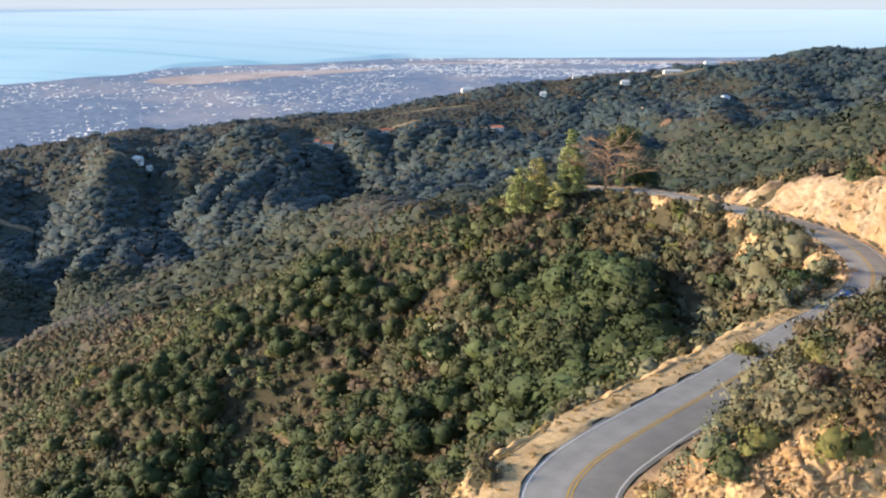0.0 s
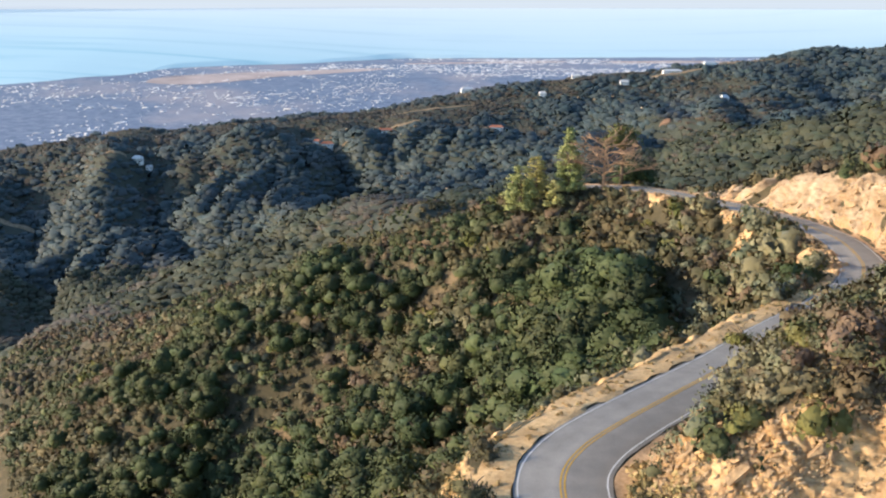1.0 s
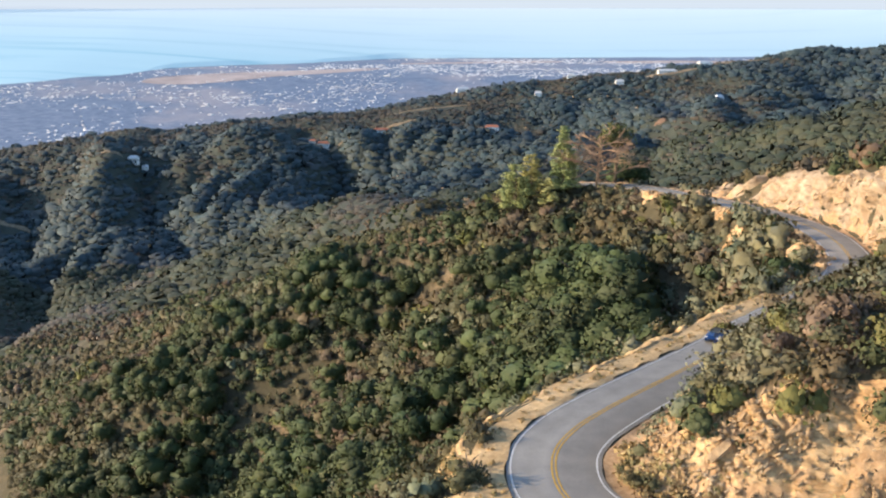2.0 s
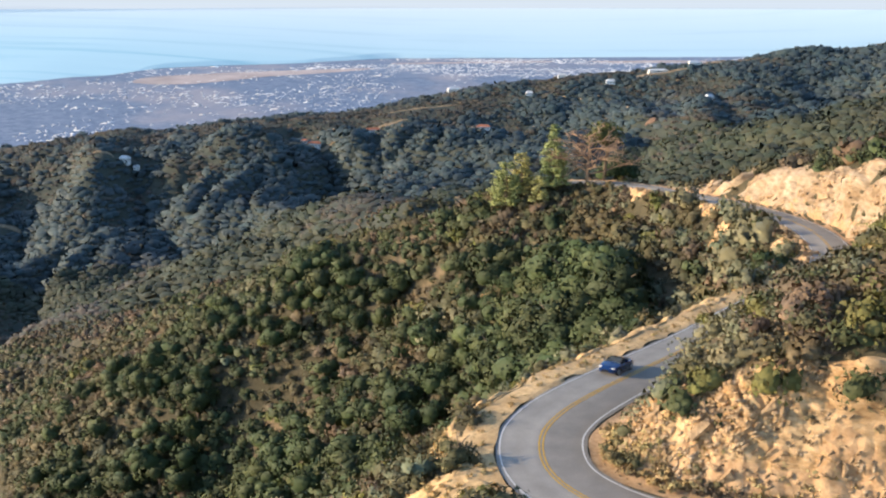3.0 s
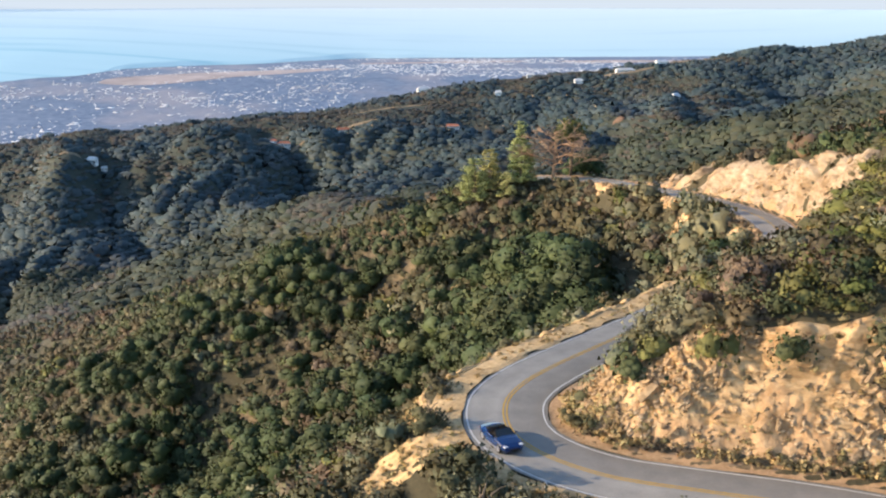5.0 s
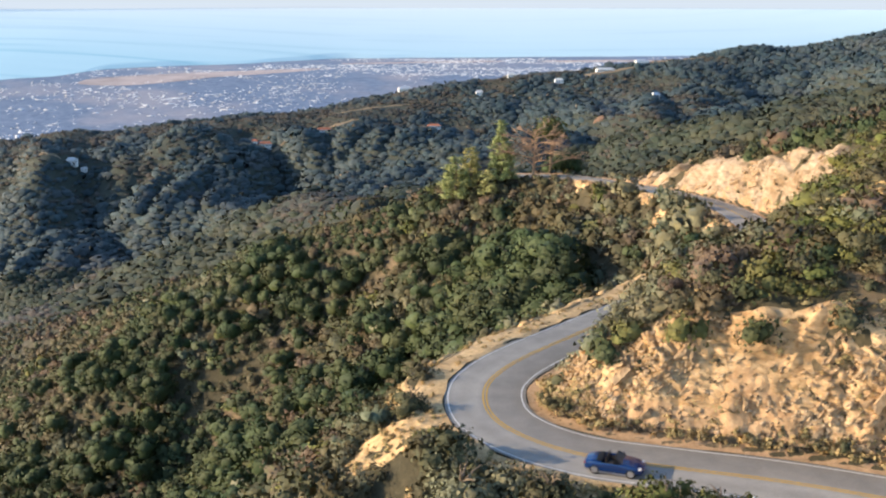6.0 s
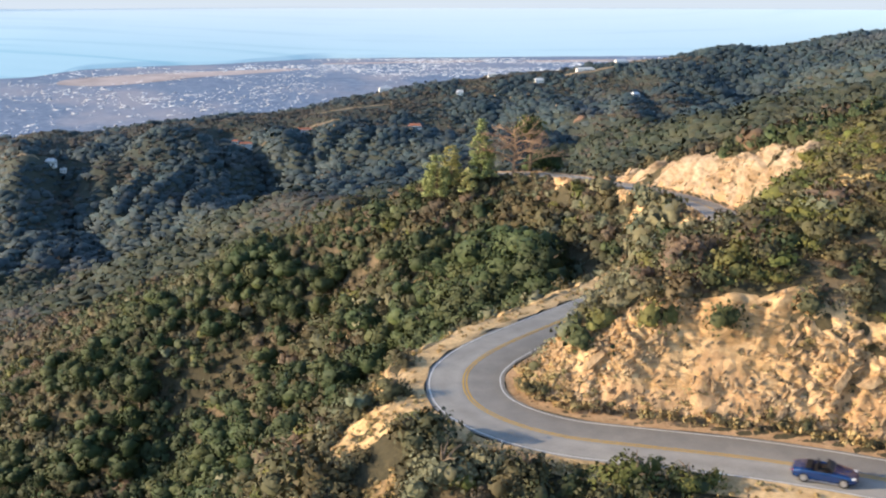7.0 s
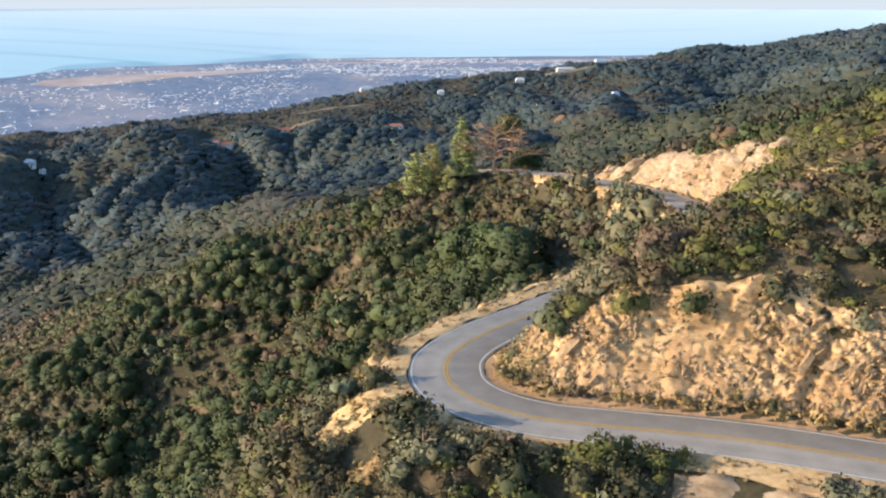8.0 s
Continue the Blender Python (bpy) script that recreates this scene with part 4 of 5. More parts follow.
    r = rng.uniform(1.35, 2.7, len(x)) * (1 + 0.6 * fbm(x / 13, y / 13, 2)) * np.where(rng.random(len(x)) < 0.2, 1.4, 1.0)
    k = clear_of_road(x, y, r)
    x, y, r = x[k], y[k], r[k]
    crest = step01((x + 0.8 * (y - 250) + 10) / 60)
    up = crest > 0.5
    tall = rng.uniform(0.9, 1.35, len(x))
    plant_zone(KINDS, MID_SHAPES, x[up], y[up], r[up], tall[up], (0.20, 0.42, 0.30, 0.02, 0.0), 300, 26.0, 0.4)
    plant_zone(KINDS, MID_SHAPES, x[~up], y[~up], r[~up] * 1.1, tall[~up], (0.36, 0.36, 0.14, 0.04, 0.0), 400, 26.0, 0.4)
    # the crest beyond and the middle spur
    x, y = jittered(-330, 420, 345, 640, 5.0, 3)
    k = (x > -0.46 * y - 15) & (x < 0.62 * y + 20)
    x, y = x[k], y[k]
    r = rng.uniform(1.7, 3.3, len(x)) * (1 + 0.6 * fbm(x / 30, y / 30, 2))
    left, tall = x < 0.12 * y, rng.uniform(0.8, 1.15, len(x))
    plant_zone(KINDS[:3], LOW_SHAPES, x[left], y[left], r[left], tall[left], (0.25, 0.3, 0.05), 500, 40.0, 0.35)
    scatter("far_woods", "dark green oak woods behind the road", M_WOODS, FAR_SHAPES, x[~left], y[~left], 1.35 * r[~left], tall[~left], 77, lie=0.4)
    # low grass and small brush between the bushes of the knob and the hill behind
    x, y = jittered(20, 86, 30, 112, 1.35, 9)
    s, zr, at = road_frame(x, y)
    k = (s > 8.8) & (x < 0.60 * (y + 23) + 4) & (rng.random(len(x)) < 0.8)
    x, y = x[k], y[k]
    w = rng.uniform(0.3, 0.75, len(x))
    i = fbm(x / 7, y / 7, 3) + 0.2 * rng.normal(size=len(x)) > 0.1
    scatter("dry_grass", "dry straw grass between the bushes", M_STRAW, WEED_SHAPES, x[i], y[i], w[i], w[i] * 0 + 0.7, 96, 0.1)
    scatter("low_brush", "low olive brush between the bushes", M_OLIVE, WEED_SHAPES, x[~i], y[~i], 1.2 * w[~i], w[~i] * 0 + 0.8, 97, 0.1)
    # brush holding on the far cut
    n = 60
    at, d = rng.uniform(172, 280, n), rng.uniform(5.5, 11.5, n)
    p = np.stack([np.interp(at, np.arange(len(RL)), RL[:, c]) + d * np.interp(at, np.arange(len(RL)), RN[:, c]) for c in (0, 1)])
    w = rng.uniform(0.4, 1.25, n)
    scatter("dry_brush", "small olive shrubs holding on the far road cut", M_OLIVE, MID_SHAPES, p[0], p[1], w, w * 0 + 1.0, 95, -0.9)
    # straw-coloured grass on the bare earth and the shoulders
    n = 420
    at, d = rng.uniform(46, 200, n), rng.uniform(3.7, 6.2, n)
    p = np.stack([np.interp(at, np.arange(len(RL)), RL[:, c]) - d * np.interp(at, np.arange(len(RL)), RN[:, c]) for c in (0, 1)])
    q = [np.stack([cx + rx * rng.normal(0, 0.5, 60), cy + ry * rng.normal(0, 0.5, 60)]) for cx, cy, rx, ry, turn in PATCHES if cy < 60]
    p = np.hstack([p] + q)
    s, zr, at = road_frame(p[0], p[1])
    p = p[:, np.abs(s) > 3.7]
    w = rng.uniform(0.16, 0.34, p.shape[1])
    scatter("dry_grass", "straw-coloured dry grass on the road verge", M_STRAW, WEED_SHAPES, p[0], p[1], w, w * 0 + 1.2, 91, 0.1)
    # behind the far cut
    x, y = jittered(80, 330, 120, 345, 3.8, 8)
    k = (x < 0.62 * y + 20) & ((y > 195) | (x > 92)) & clear_of_road(x, y, x * 0 + 2.0)
    x, y = x[k], y[k]
    plant_zone(KINDS[:3], LOW_SHAPES, x, y, rng.uniform(1.4, 2.6, len(x)), rng.uniform(0.8, 1.15, len(x)), (0.42, 0.36, 0.02), 550, 30.0, 0.3)
    # the fill below the road
    n = 620
    at, d = rng.uniform(96, 290, n), rng.uniform(4.4, 12.5, n)
    p = np.stack([np.interp(at, np.arange(len(RL)), RL[:, c]) - d * np.interp(at, np.arange(len(RL)), RN[:, c]) for c in (0, 1)])
    w = rng.uniform(0.6, 1.3, n) * np.where(at > 180, 1.25, 0.8)
    k = clear_of_road(p[0], p[1], w)
    plant_zone(KINDS[:4], MID_SHAPES, p[0][k], p[1][k], w[k], w[k] * 0 + 1.05, (0.1, 0.35, 0.25, 0.15), 580)
    # far woods
    for y0, y1, gap, seed in ((640, 1100, 7.2, 5), (1100, 2110, 10.4, 6)):
        x, y = jittered(-1050, 1300, y0, y1, gap, seed)
        k = (x > -0.47 * y - 20) & (x < 0.60 * y + 30)
        x, y = x[k], y[k]
        bald = fbm(x / 70 + 9, y / 70, 3)
        k = bald < 0.85
        for cx, cy, rx, ry, lab in CLEARINGS:
            k &= ((x - cx) / rx) ** 2 + ((y - cy + 8) / (ry + 8)) ** 2 > 0.8
        x, y, bald = x[k], y[k], bald[k]
        r = gap * rng.uniform(0.38, 0.95, len(x)) * (1 + 0.55 * fbm(x / 60, y / 60, 2))
        spine = smooth_line([(-16, 600, 0), (-65, 750, 0), (-108, 800, 0), (-160, 850, 0), (-208, 900, 0), (-263, 900, 0), (-275, 760, 0), (-284, 650, 0)], 25)
        spur = np.exp(-(np.hypot(x[:, None] - spine[None, :, 0], y[:, None] - spine[None, :, 1]).min(1) / 75) ** 2) + np.exp(-((y - 1720) / 130) ** 2) * (x < 150)
        dry = (fbm(x / 120, y / 120 + 40, 3) + 0.14 * rng.normal(size=len(x)) + 0.6 * spur) > np.where((y0 < 1000) & (x > 0.1 * y), 0.55, 0.22)
        r[dry] *= 0.7
        tall = rng.uniform(0.5, 0.95, len(x))
        scatter("far_woods", "dark oak woods on the far slopes, the farthest tinted blue for haze", M_WOODS if y0 < 1000 else M_FAR, FAR_SHAPES, x[~dry], y[~dry], 1.3 * r[~dry], tall[~dry], seed, lie=0.65)
        scatter("far_brush", "dull olive dry brush on the far slopes", M_FARB, FAR_SHAPES, x[dry], y[dry], 1.3 * r[dry], tall[dry] * 0.7, seed + 50, lie=0.65)

    # pale outcrops on the dry spurs
    x, y = rng.uniform(-420, 320, 700), rng.uniform(640, 1750, 700)
    k = (fbm(x / 90, y / 90 + 20, 3) > 0.22) & (x > -0.46 * y) & (x < 0.5 * y)
    x, y = x[k], y[k]
    scatter("outcrops", "pale weathered rock outcrops among the brush", M_CREAM, FAR_SHAPES, x, y, rng.uniform(1.0, 3.6, len(x)) * (y / 1200), rng.uniform(0.5, 1.0, len(x)), 67, -0.9)


plant_all()

# ---- trees ----
def tube(bm, pts, radii, sides=6):
    """A tapering limb through pts."""
    rings = []
    for i, p in enumerate(pts):
        d = Vector(pts[min(i + 1, len(pts) - 1)]) - Vector(pts[max(i - 1, 0)])
        q = d.to_track_quat("Z", "Y")
        rings.append([bm.verts.new(Vector(p) + q @ Vector((radii[i] * math.cos(a), radii[i] * math.sin(a), 0))) for a in [2 * math.pi * k / sides for k in range(sides)]])
    for a, b in zip(rings[:-1], rings[1:]):
        for k in range(sides):
            bm.faces.new((a[k], a[(k + 1) % sides], b[(k + 1) % sides], b[k]))
    bm.faces.new(rings[-1])


def part_arrays(name, V, F, N, material, parent, label=""):
    o = mesh_from(name, V, F, material, smooth=True, normals=N)
    o.parent = parent
    return tagged(o, label)


def trunk_bm(rng, h, r, limbs, reach):
    bm = bmesh.new()
    lean = (rng.uniform(-0.1, 0.1) * h, rng.uniform(-0.1, 0.1) * h)
    tube(bm, [(0, 0, -0.6), (lean[0] * 0.4, lean[1] * 0.4, h * 0.4), (lean[0], lean[1], h * 0.75)], [r * 1.3, r, r * 0.5], 7)
    for _ in range(limbs):
        a, z = rng.uniform(0, 2 * math.pi), rng.uniform(0.3, 0.6) * h
        e = Vector((math.cos(a), math.sin(a), rng.uniform(0.5, 0.9))) * reach
        tube(bm, [(lean[0] * 0.5, lean[1] * 0.5, z), Vector((lean[0] * 0.5, lean[1] * 0.5, z)) + e * 0.55 + Vector((0, 0, 0.1 * reach)), Vector((lean[0] * 0.5, lean[1] * 0.5, z)) + e], [r * 0.5, r * 0.35, r * 0.12], 5)
    return bm


def oak(seed, leaves_material, name="oak_tree", leaves=950):
    """A round-headed oak about 6 m high and 7 m across."""
    rng = random.Random(seed)
    t = new(name)
    part("trunk", trunk_bm(rng, 5.0, 0.26, 5, 2.3), M_BARK, t)
    V, F, N = clump(500 + seed, 15, leaves, 0.078, 2, 0.85, 0.58, 0.10, 6, 0.80)
    part_arrays("crown", V * (3.3, 3.3, 3.6) + (0, 0, 1.5), F, N, leaves_material, t)
    return t


def place(t, x, y, scale, turn, sink=0.3):
    t.matrix_basis = Matrix.Translation((x, y, at_ground(x, y) - sink)) @ Matrix.Rotation(turn, 4, "Z") @ Matrix.Scale(scale, 4)


OAKS = [oak(k, M_OAK) for k in range(4)] + [oak(4 + k, M_GREEN) for k in range(2)]
oak_rng = random.Random(21)


def oak_grove():
    """Oaks down the gully and over the lower half of the opposite face."""
    spots = []
    for _ in range(6000):
        x, y = oak_rng.uniform(-120, 48), oak_rng.uniform(120, 290)
        d = math.hypot(x - 34, y - 160)
        low = (x + 0.75 * (y - 215)) < 18 + 14 * float(fbm(np.array([x / 22]), np.array([y / 22]), 2)[0])
        if x > 37 and d < 26:
            continue
        dense = d < 24 or (low and float(fbm(np.array([x / 17 + 3]), np.array([y / 17]), 2)[0]) > 0.02)
        gap = 3.6 if d < 24 else 5.2
        if not dense or x < -0.46 * y or any((x - a) ** 2 + (y - b) ** 2 < gap * gap for a, b in spots):
            continue
        if not clear_of_road(np.array([x]), np.array([y]), np.array([3.5]))[0]:
            continue
        spots.append((x, y))
        if len(spots) >= 290:
            break
    for k, (x, y) in enumerate(spots):
        src = OAKS[k % len(OAKS)]
        big = math.hypot(x - 30, y - 165) < 20
        o = src if k < len(OAKS) else copy_thing(src, Matrix())
        tagged(o, "tall dark green oak crowding the shaded gully" if big else "rounded green oak on the brushy slope", "tree", "oaks on the slope")
        place(o, x, y, oak_rng.uniform(1.5, 2.1) if big else oak_rng.uniform(0.85, 1.5), oak_rng.uniform(0, 6.28))


oak_grove()


def conifer(name, h, width, seed, label, material, x, y, top=0.12, tiers=15):
    """A pine: a straight trunk with tiers of drooping needled boughs."""
    rng = random.Random(seed)
    t = new(name)
    bm = bmesh.new()
    tube(bm, [(0, 0, -0.5), (0.1, 0, h * 0.5), (0, 0.1, h * 0.97)], [0.3, 0.2, 0.04], 7)
    V, F, N, base = [], [], [], 0
    for k in range(tiers):
        f = k / (tiers - 1)
        z = h * (0.14 + 0.84 * f)
        reach = width * ((1 - f) ** 0.8 * (1 - top) + top) * rng.uniform(0.75, 1.1)
        for _ in range(6 if f < 0.7 else 4):
            a = rng.uniform(0, 2 * math.pi)
            tip = Vector((math.cos(a) * reach, math.sin(a) * reach, z + 0.12 * reach))
            tube(bm, [(0, 0, z), tip * 0.6 + Vector((0, 0, z * 0.4)), tip], [0.07, 0.05, 0.015], 4)
            for m in (0.55, 0.95):
                c = Vector((0, 0, z)).lerp(tip, m)
                cv, cf, cn = clump(rng.randrange(10 ** 6), 4, 52, 0.15, 1, 0.75, 0.55, 0.35, 1, 0.55)
                k2 = (0.28 + 0.30 * reach / width * (1.2 - m * 0.3)) * width * 0.62
                V.append(cv * (k2, k2, k2 * 1.05) + np.array(c) - (0, 0, 0.35 * k2))
                N.append(cn)
                F.append(cf + base)
                base += len(cv)
    part("trunk", bm, M_BARK, t)
    part_arrays("needles", np.vstack(V), np.vstack(F), np.vstack(N), material, t)
    t.matrix_basis = Matrix.Translation((x, y, at_ground(x, y)))
    tagged(t, label, "tree", "pines on the crest")


conifer("pine_tree", 13.0, 4.6, 3, "broad light green pine on the crest beside the road", M_PINE, 20.5, 251, 0.35, 11)
conifer("pine_tree", 12.5, 4.2, 8, "broad light green pine on the crest beside the road", M_PINE, 25.0, 255, 0.35, 11)
conifer("pine_tree", 19.0, 4.4, 5, "tall pointed light green pine on the crest", M_PINE, 33.5, 253, 0.14, 20)
conifer("pine_tree", 7.5, 3.0, 9, "small light green pine on the crest", M_PINE, 29.0, 247, 0.3, 9)


def dead_tree(x, y):
    """A leafless tree with a wide head of thin branches."""
    rng = random.Random(14)
    t = new("dead_tree")
    bm = bmesh.new()
    tube(bm, [(0, 0, -0.5), (0.1, 0, 3.2), (0.3, 0.1, 6.5), (0.2, 0.2, 9.5)], [0.36, 0.28, 0.2, 0.06], 8)
    part("trunk", bm, M_DEADWOOD, t)

    def grow(bm, p, d, length, r, depth):
        mid = p + d * length * 0.5 + Vector((rng.gauss(0, 0.07), rng.gauss(0, 0.07), rng.gauss(0.02, 0.05))) * length
        end = p + d * length
        tube(bm, [p, mid, end], [r, r * 0.75, r * 0.45], 4)
        if depth:
            for _ in range(4):
                e = (d + Vector((rng.gauss(0, 0.5), rng.gauss(0, 0.5), rng.gauss(0.02, 0.35)))).normalized()
                grow(bm, p.lerp(end, rng.uniform(0.45, 1.0)), e, length * rng.uniform(0.45, 0.68), r * 0.5, depth - 1)

    for k in range(17):
        a, z = k * 2.4, 2.4 + 7.0 * k / 17
        bm = bmesh.new()
        grow(bm, Vector((0.15, 0.05, z)), Vector((math.cos(a), math.sin(a), 0.28)).normalized(), 5.0 * (1.15 - 0.6 * k / 17), 0.17, 3)
        part("branch", bm, M_DEADWOOD, t)
    V, F, N, base = [], [], [], 0
    for k in range(150):
        a, q = rng.uniform(0, 6.28), rng.uniform(0.5, 1)
        z = rng.uniform(2.6, 10.2)
        w = 4.6 * (1.12 - 0.075 * z)
        cv, cf, cn = clump(900 + k, 2, 26, 0.06, 1, 0.5, 0.7, 0.6, 0)
        N.append(cn)
        V.append(cv * 1.0 + (w * q * math.cos(a), w * q * math.sin(a), z))
        F.append(cf + base)
        base += len(cv)
    part_arrays("dry_foliage", np.vstack(V), np.vstack(F), np.vstack(N), M_BROWN, t, "thin rust-brown dry twigs")
    t.matrix_basis = Matrix.Translation((x, y, at_ground(x, y) - 0.4)) @ Matrix.Scale(1.5, 4)
    tagged(t, "bare brown dead tree beside the road bend", "tree")


dead_tree(42.2, 250.5)


def single(name, seed, material, x, y, size, label, lift=1.0, leaves=900, lobes=9, stem=3.6):
    """A tree or large bush that stands apart."""
    rng = random.Random(seed)
    t = new(name)
    part("trunk", trunk_bm(rng, stem, 0.2, 4, 1.6), M_BARK, t)
    V, F, N = clump(700 + seed, lobes + 4, leaves, 0.07, 1, 0.85, 0.55, 0.14, 6, 0.66)
    part_arrays("crown", V * 2.6 + (0, 0, lift), F, N, material, t)
    place(t, x, y, size, rng.uniform(0, 6))
    tagged(t, label, "tree")


single("umbrella_pine", 1, M_BRIGHT, 48.8, 261, 2.3, "bright green round-topped tree behind the dead tree", 4.3, 1500, 9, 7.5)
single("umbrella_pine", 2, M_OAK, 53.5, 263, 2.3, "dark green round-topped tree behind the dead tree", 1.6, 1500)
single("oak_tree", 3, M_SAGE, 95, 332, 2.0, "pale grey-green tree behind the road cut", 0.6)
single("oak_tree", 4, M_OAK, 88, 326, 1.5, "dark oak behind the road cut", 0.4)
single("roadside_bush", 5, M_BRIGHT, 30.2, 89.5, 0.72, "rounded green bush at the edge of the road", -0.2)
single("bush", 7, M_BRIGHT, 17.0, 35.4, 0.80, "bright yellow-green bush below the road", -0.2, 1300)
single("bush", 8, M_BRIGHT, 20.4, 34.6, 0.62, "bright yellow-green bush below the road", -0.2, 1100)
single("bush", 9, M_SAGE, 4.9, 39.2, 0.95, "grey-green bush below the hairpin bend", 0.0, 1500)
single("bush", 10, M_OLIVE, 10.6, 37.8, 0.8, "olive bush below the road", -0.2, 1200)
single("bush", 11, M_SAGE, -2.6, 43.0, 0.55, "grey-green bush below the hairpin bend", 0.0, 1100)
single("bush", 12, M_BROWN, 10.0, 75.5, 0.62, "dark brown mounded bush on the verge", -0.6, 1100)
single("bush", 15, M_OLIVE, 1.9, 52.0, 0.62, "olive bush at the outer edge of the hairpin", 0.0, 1000)
single("bush", 13, M_BRIGHT, 60.5, 104, 0.9, "yellow-green bush on the hillside above the road", -0.4, 900)
single("bush", 14, M_GREEN, 58.5, 158.5, 0.95, "rounded green bush at the edge of the road", -0.3, 900)

# ---- houses on the far ridge, road posts ----
M_WALL = plain("white_house_wall", (0.78, 0.76, 0.72), 0.8, vary=0.06, scale=0.3)
M_TILE = plain("terracotta_roof", (0.42, 0.17, 0.10), 0.85, vary=0.2, scale=0.8)
M_GREYROOF = plain("pale_grey_roof", (0.60, 0.60, 0.60), 0.8, vary=0.1, scale=0.5)
M_PANE = plain("dark_window_glass", (0.05, 0.06, 0.07), 0.15, vary=0.1)
M_POST = plain("white_marker_post", (0.78, 0.77, 0.74), 0.6, vary=0.06)


def box_bm(sx, sy, sz, cx=0, cy=0, cz=0, bevel=0.0):
    bm = bmesh.new()
    bmesh.ops.create_cube(bm, size=1, matrix=Matrix.Translation((cx, cy, cz)) @ Matrix.Diagonal((sx, sy, sz, 1)))
    if bevel:
        bmesh.ops.bevel(bm, geom=bm.edges[:], offset=bevel, segments=2, affect="EDGES")
    return bm


def house(x, y, w, d, h, turn, roof_material, label):
    t = new("house")
    wall = part("wall", box_bm(w, d, h + 4, 0, 0, h / 2 - 2), M_WALL, t)
    bm = bmesh.new()
    e, r = 0.8, h * 0.55
    v = [bm.verts.new(p) for p in ((-w / 2 - e, -d / 2 - e, h), (w / 2 + e, -d / 2 - e, h), (w / 2 + e, d / 2 + e, h), (-w / 2 - e, d / 2 + e, h), (-w / 3, 0, h + r), (w / 3, 0, h + r))]
    for f in ((0, 1, 5, 4), (1, 2, 5), (2, 3, 4, 5), (3, 0, 4), (3, 2, 1, 0)):
        bm.faces.new([v[k] for k in f])
    part("roof", bm, roof_material, t)
    n = max(2, int(w / 5))
    for k in range(n):
        part("window", box_bm(1.6, 0.2, 1.6, -w / 2 + (k + 0.5) * w / n, -d / 2 - 0.08, h * 0.55), M_PANE, wall)
    t.matrix_basis = pose(x, y, at_ground(x, y) + 0.3, 0, 0, turn)
    tagged(t, label, "house", "houses on the far ridge")


house(47, 1990, 26, 12, 8, 10, M_GREYROOF, "white house with a pale roof on the ridge")
house(-470, 1478, 14, 9, 7, -8, M_GREYROOF, "white house on a dry clearing")
house(-455, 1484, 9, 7, 5, 12, M_GREYROOF, "small white house on a dry clearing")
house(-188, 1556, 20, 11, 6, 5, M_TILE, "house with a terracotta roof on the ridge")
house(-205, 1562, 10, 8, 5, -10, M_TILE, "small house with a terracotta roof")
house(-97, 1617, 24, 11, 6, 8, M_TILE, "long house with a terracotta roof on the ridge")
house(86, 1596, 22, 11, 6, -5, M_TILE, "house with a terracotta roof among trees")
house(427, 1846, 36, 11, 5, 3, M_GREYROOF, "long pale building on the hilltop clearing")
house(500, 1862, 26, 12, 7, 12, M_GREYROOF, "pale house on the hilltop clearing")
house(445, 1556, 12, 9, 7, 20, M_GREYROOF, "white house among trees")
house(180, 1790, 12, 9, 6, 0, M_GREYROOF, "small white house among trees")
house(330, 1800, 16, 9, 6, 0, M_GREYROOF, "small white house among trees")
house(255, 1905, 16, 9, 7, 0, M_GREYROOF, "small white house among trees")
house(-392, 902, 16, 10, 3, 15, M_GREYROOF, "low pale building on a bare yard")


def marker_post(x, y, zr):
    t = new("marker_post")
    bm = box_bm(0.12, 0.05, 0.95, 0, 0, 0.35, 0.012)
    part("post", bm, M_POST, t)
    part("reflector", box_bm(0.09, 0.02, 0.14, 0, -0.036, 0.70), M_GREYROOF, t, "grey reflector plate")
    t.matrix_basis = pose(x, y, zr, 0, 0, 10)
    tagged(t, "slim white marker post on the road shoulder", "marker post", "posts along the road")


for px, py in ((9.2, 41.4), (22.4, 34.9), (48.0, 228), (53.8, 205)):
    marker_post(px, py, at_ground(px, py))

# ---- the open blue sports car ----
M_BLUE = plain("deep_blue_car_paint", (0.005, 0.032, 0.13), 0.2, 0.2, vary=0.05)
M_BLACK = plain("black_trim", (0.012, 0.012, 0.013), 0.5, vary=0.2)
M_TYRE = plain("black_tyre_rubber", (0.02, 0.02, 0.02), 0.85, vary=0.2)
M_RIM = plain("silver_alloy", (0.62, 0.62, 0.64), 0.3, 0.9, vary=0.05)
M_LEATHER = plain("dark_leather_seat", (0.035, 0.03, 0.028), 0.6, vary=0.2)
M_LAMP = plain("clear_lamp_glass", (0.85, 0.85, 0.85), 0.1, 0.2, vary=0.02)
M_RED = plain("red_lamp_glass", (0.35, 0.02, 0.02), 0.2, vary=0.1)
M_GLASS = plain("tinted_windscreen", (0.10, 0.12, 0.14), 0.05, 0.1, vary=0.05)
M_BLUE.node_tree.nodes["Principled BSDF"].inputs["Coat Weight"].default_value = 0.8


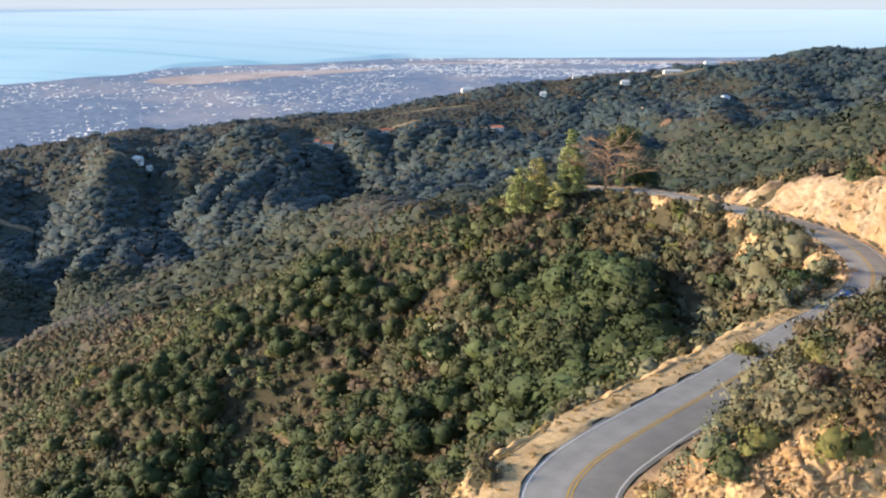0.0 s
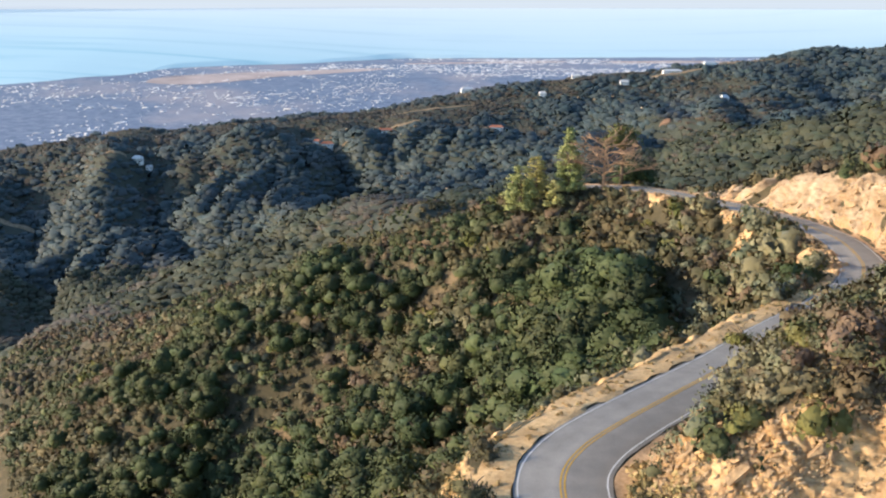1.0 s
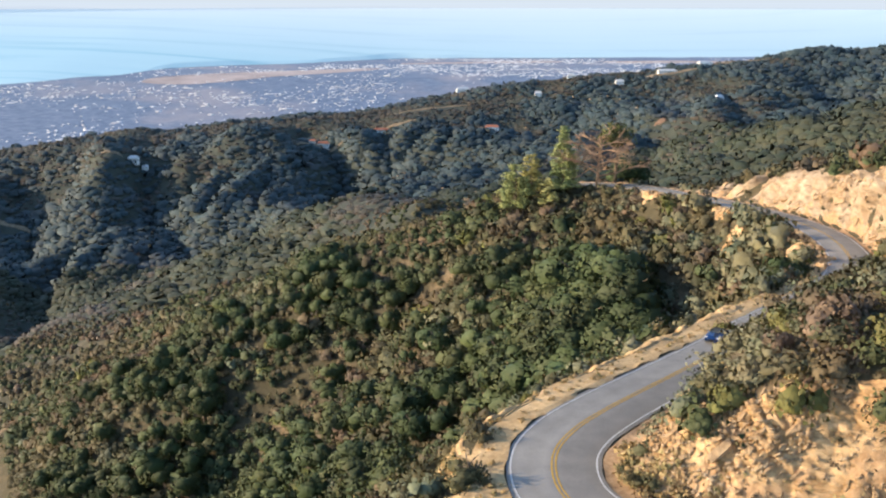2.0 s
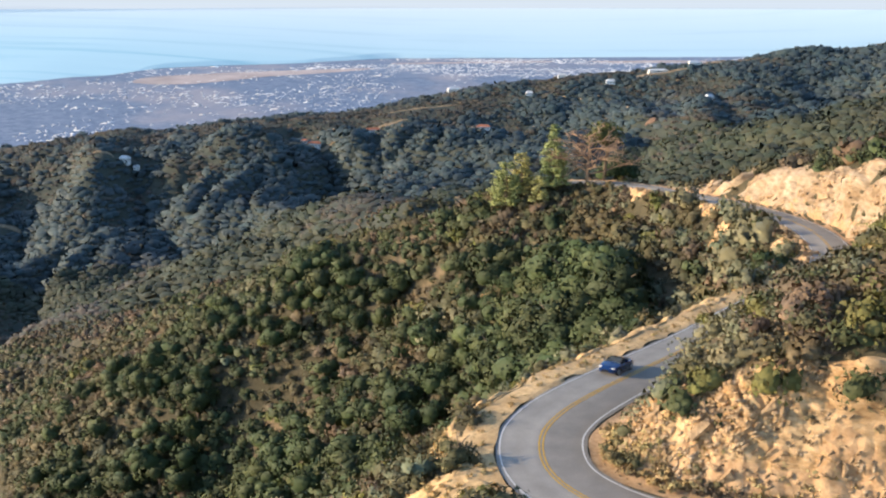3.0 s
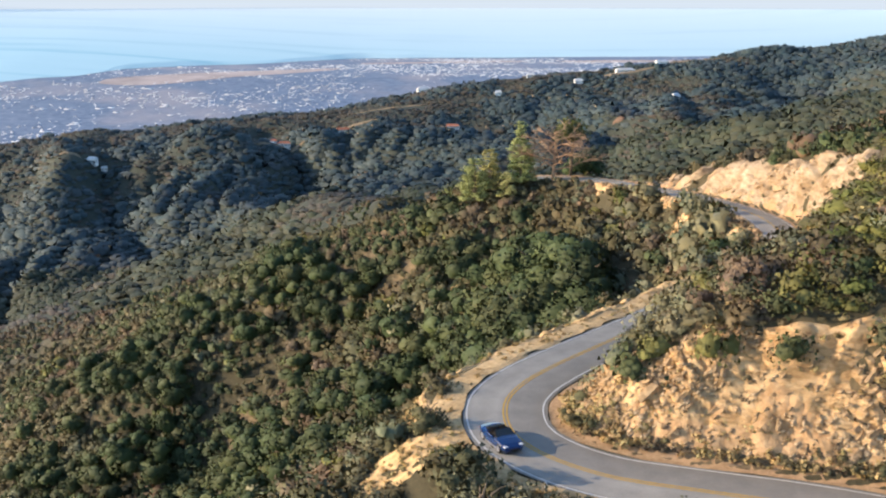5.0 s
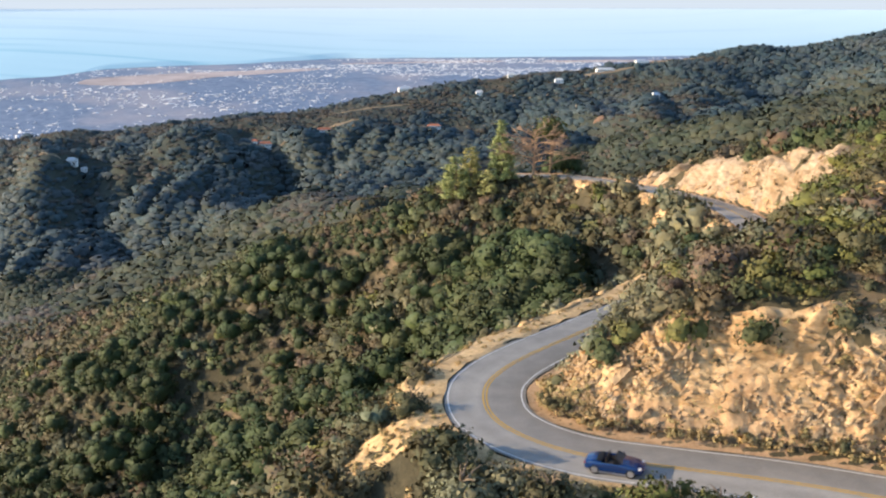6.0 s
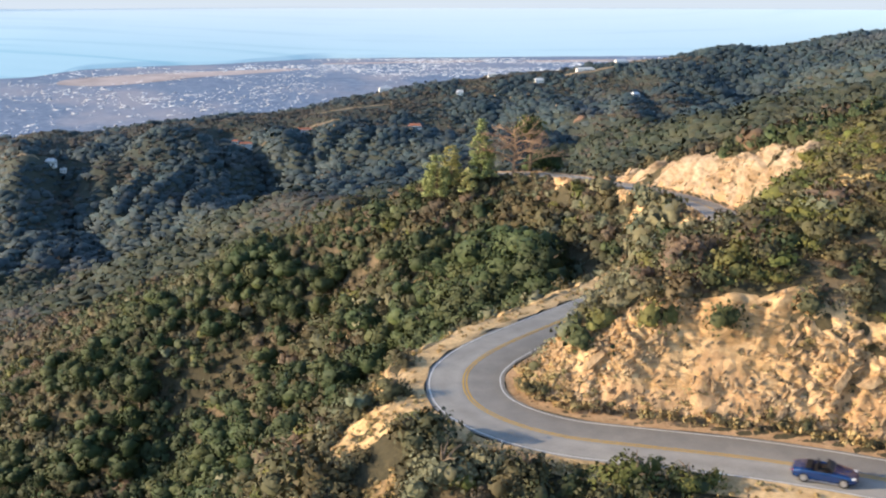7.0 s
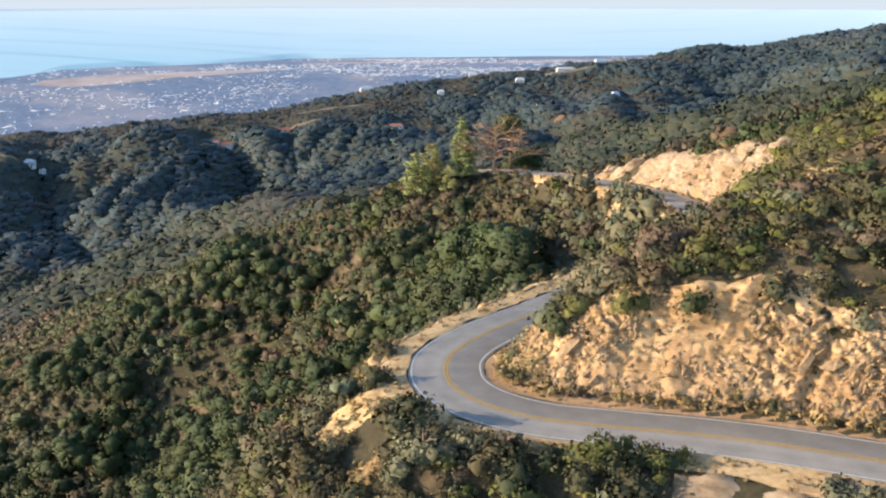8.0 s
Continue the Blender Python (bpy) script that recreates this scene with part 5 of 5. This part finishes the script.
def loft(sections):
    """A closed skin through rings of equal length, capped at both ends."""
    bm = bmesh.new()
    rings = [[bm.verts.new(p) for p in s] for s in sections]
    n = len(rings[0])
    for a, b in zip(rings[:-1], rings[1:]):
        for k in range(n):
            bm.faces.new((a[k], a[(k + 1) % n], b[(k + 1) % n], b[k]))
    bm.faces.new(rings[0][::-1])
    bm.faces.new(rings[-1])
    bmesh.ops.recalc_face_normals(bm, faces=bm.faces[:])
    return bm


def body_ring(y, half, low, belt, deck):
    """Half a cross-section mirrored: sill, flank, shoulder and deck."""
    pts = [(half * 0.86, low), (half, low + 0.16), (half, belt - 0.12), (half * 0.95, belt), (half * 0.72, deck), (0.0, deck + 0.03)]
    right = [(x, y, z) for x, z in pts]
    return right + [(-x, y, z) for x, z in reversed(pts[:-1])]


def build_car():
    car = new("sports_car")
    body = part("body", loft([body_ring(-1.98, 0.55, 0.36, 0.62, 0.66), body_ring(-1.86, 0.76, 0.24, 0.74, 0.80), body_ring(-1.4, 0.87, 0.18, 0.84, 0.90),
                              body_ring(-0.75, 0.88, 0.16, 0.86, 0.86), body_ring(-0.70, 0.88, 0.16, 0.86, 0.60), body_ring(0.45, 0.87, 0.16, 0.84, 0.60), body_ring(0.50, 0.87, 0.16, 0.84, 0.88),
                              body_ring(1.0, 0.87, 0.17, 0.80, 0.84), body_ring(1.55, 0.84, 0.20, 0.70, 0.74), body_ring(1.88, 0.70, 0.26, 0.58, 0.62), body_ring(1.98, 0.48, 0.34, 0.52, 0.55)]), M_BLUE, car, smooth=False)
    bm = bmesh.new()
    for sx in (-1, 1):
        bm.verts.new((sx * 0.70, 0.62, 0.86)), bm.verts.new((sx * 0.56, 0.12, 1.22))
    a, b, c, d = bm.verts[:]
    bm.verts.ensure_lookup_table()
    bm.faces.new((a, c, d, b))
    bmesh.ops.solidify(bm, geom=bm.faces[:], thickness=0.02)
    part("windscreen", bm, M_GLASS, car, "dark sloping windscreen")
    fr = bmesh.new()
    tube(fr, [(-0.72, 0.64, 0.85), (-0.575, 0.12, 1.22), (0.0, 0.10, 1.25), (0.575, 0.12, 1.22), (0.72, 0.64, 0.85)], [0.03] * 5, 6)
    part("windscreen_frame", fr, M_BLACK, car)
    part("cockpit", box_bm(1.32, 1.12, 0.10, 0, -0.12, 0.66, 0.03), M_BLACK, car, "dark open cockpit")
    part("folded_top", box_bm(1.30, 0.42, 0.16, 0, -0.92, 0.93, 0.06), M_BLACK, car, "folded black soft top")
    for sx in (-1, 1):
        seat = part("seat", box_bm(0.48, 0.46, 0.16, sx * 0.36, -0.15, 0.76, 0.05), M_LEATHER, car)
        part("backrest", box_bm(0.46, 0.14, 0.50, sx * 0.36, -0.46, 0.95, 0.05), M_LEATHER, seat)
        part("mirror", box_bm(0.18, 0.10, 0.11, sx * 0.96, 0.42, 0.92, 0.03), M_BLUE, car)
        part("headlight", box_bm(0.30, 0.20, 0.11, sx * 0.60, 1.76, 0.63, 0.03), M_LAMP, car, "clear glass headlight")
        part("tail_light", box_bm(0.28, 0.10, 0.12, sx * 0.60, -1.90, 0.66, 0.03), M_RED, car, "red tail light")
        part("door", box_bm(0.03, 1.05, 0.44, sx * 0.872, -0.10, 0.56, 0.012), M_BLUE, car)
        part("sill", box_bm(0.05, 2.0, 0.06, sx * 0.85, 0.0, 0.20, 0.015), M_RIM, car, "pale metal sill strip")
        for sy in (-1.18, 1.20):
            wheel = new("wheel")
            wheel.parent = car
            bm = bmesh.new()
            bmesh.ops.create_cone(bm, cap_ends=True, segments=24, radius1=0.32, radius2=0.32, depth=0.22, matrix=Matrix.Translation((sx * 0.79, sy, 0.32)) @ Matrix.Rotation(math.pi / 2, 4, "Y"))
            bmesh.ops.bevel(bm, geom=[e for e in bm.edges if len(e.link_faces) == 2 and e.calc_face_angle(0) > 1], offset=0.03, segments=2, affect="EDGES")
            part("tyre", bm, M_TYRE, wheel)
            bm = bmesh.new()
            bmesh.ops.create_cone(bm, cap_ends=True, segments=20, radius1=0.22, radius2=0.20, depth=0.03, matrix=Matrix.Translation((sx * 0.905, sy, 0.32)) @ Matrix.Rotation(sx * math.pi / 2, 4, "Y"))
            part("rim", bm, M_RIM, wheel, "silver alloy rim")
    part("grille", box_bm(0.62, 0.06, 0.16, 0, 1.955, 0.40, 0.02), M_BLACK, car, "black air intake")
    plate = part("number_plate", box_bm(0.34, 0.02, 0.12, 0, -2.0, 0.50, 0.004), M_POST, car, "blank white plate")
    return tagged(car, "deep blue open two-seat sports car driving on the road", "car")


sports_car = build_car()

# ---- what moves ----
DRIVE = [(0, 163.3), (0.4, 158.0), (1.2, 143.5), (2.0, 127.5), (2.8, 111.3), (3.0, 107.6), (3.5, 99.6), (4.0, 93.2), (4.5, 88.0), (5.2, 81.6), (5.8, 75.6), (6.2, 70.6), (6.5, 66.2), (6.8, 61.2), (7.0, 57.6), (7.3, 52.4), (8.0, 39.8)]


def lane_pose(k):
    """The car's pose on the outer lane at a place along the road, driving down it."""
    near, idx = np.array([k - 1.5, k, k + 1.5]), np.arange(len(RL))
    p = np.stack([np.interp(near, idx, RL[:, c]) for c in range(3)], 1) - 1.55 * np.stack([np.interp(near, idx, RN[:, c]) for c in range(3)], 1)
    d = p[0] - p[2]
    yaw = math.degrees(math.atan2(-d[0], d[1]))
    rise = math.degrees(math.atan2(d[2], math.hypot(d[0], d[1])))
    return pose(p[1][0], p[1][1], p[1][2] + 0.012, rise, 0, yaw)


def motions():
    times, places = zip(*DRIVE)
    rows = [(0.1 * n, lane_pose(float(np.interp(0.1 * n, times, places)))) for n in range(81)]
    walk(sports_car, rows)


motions()
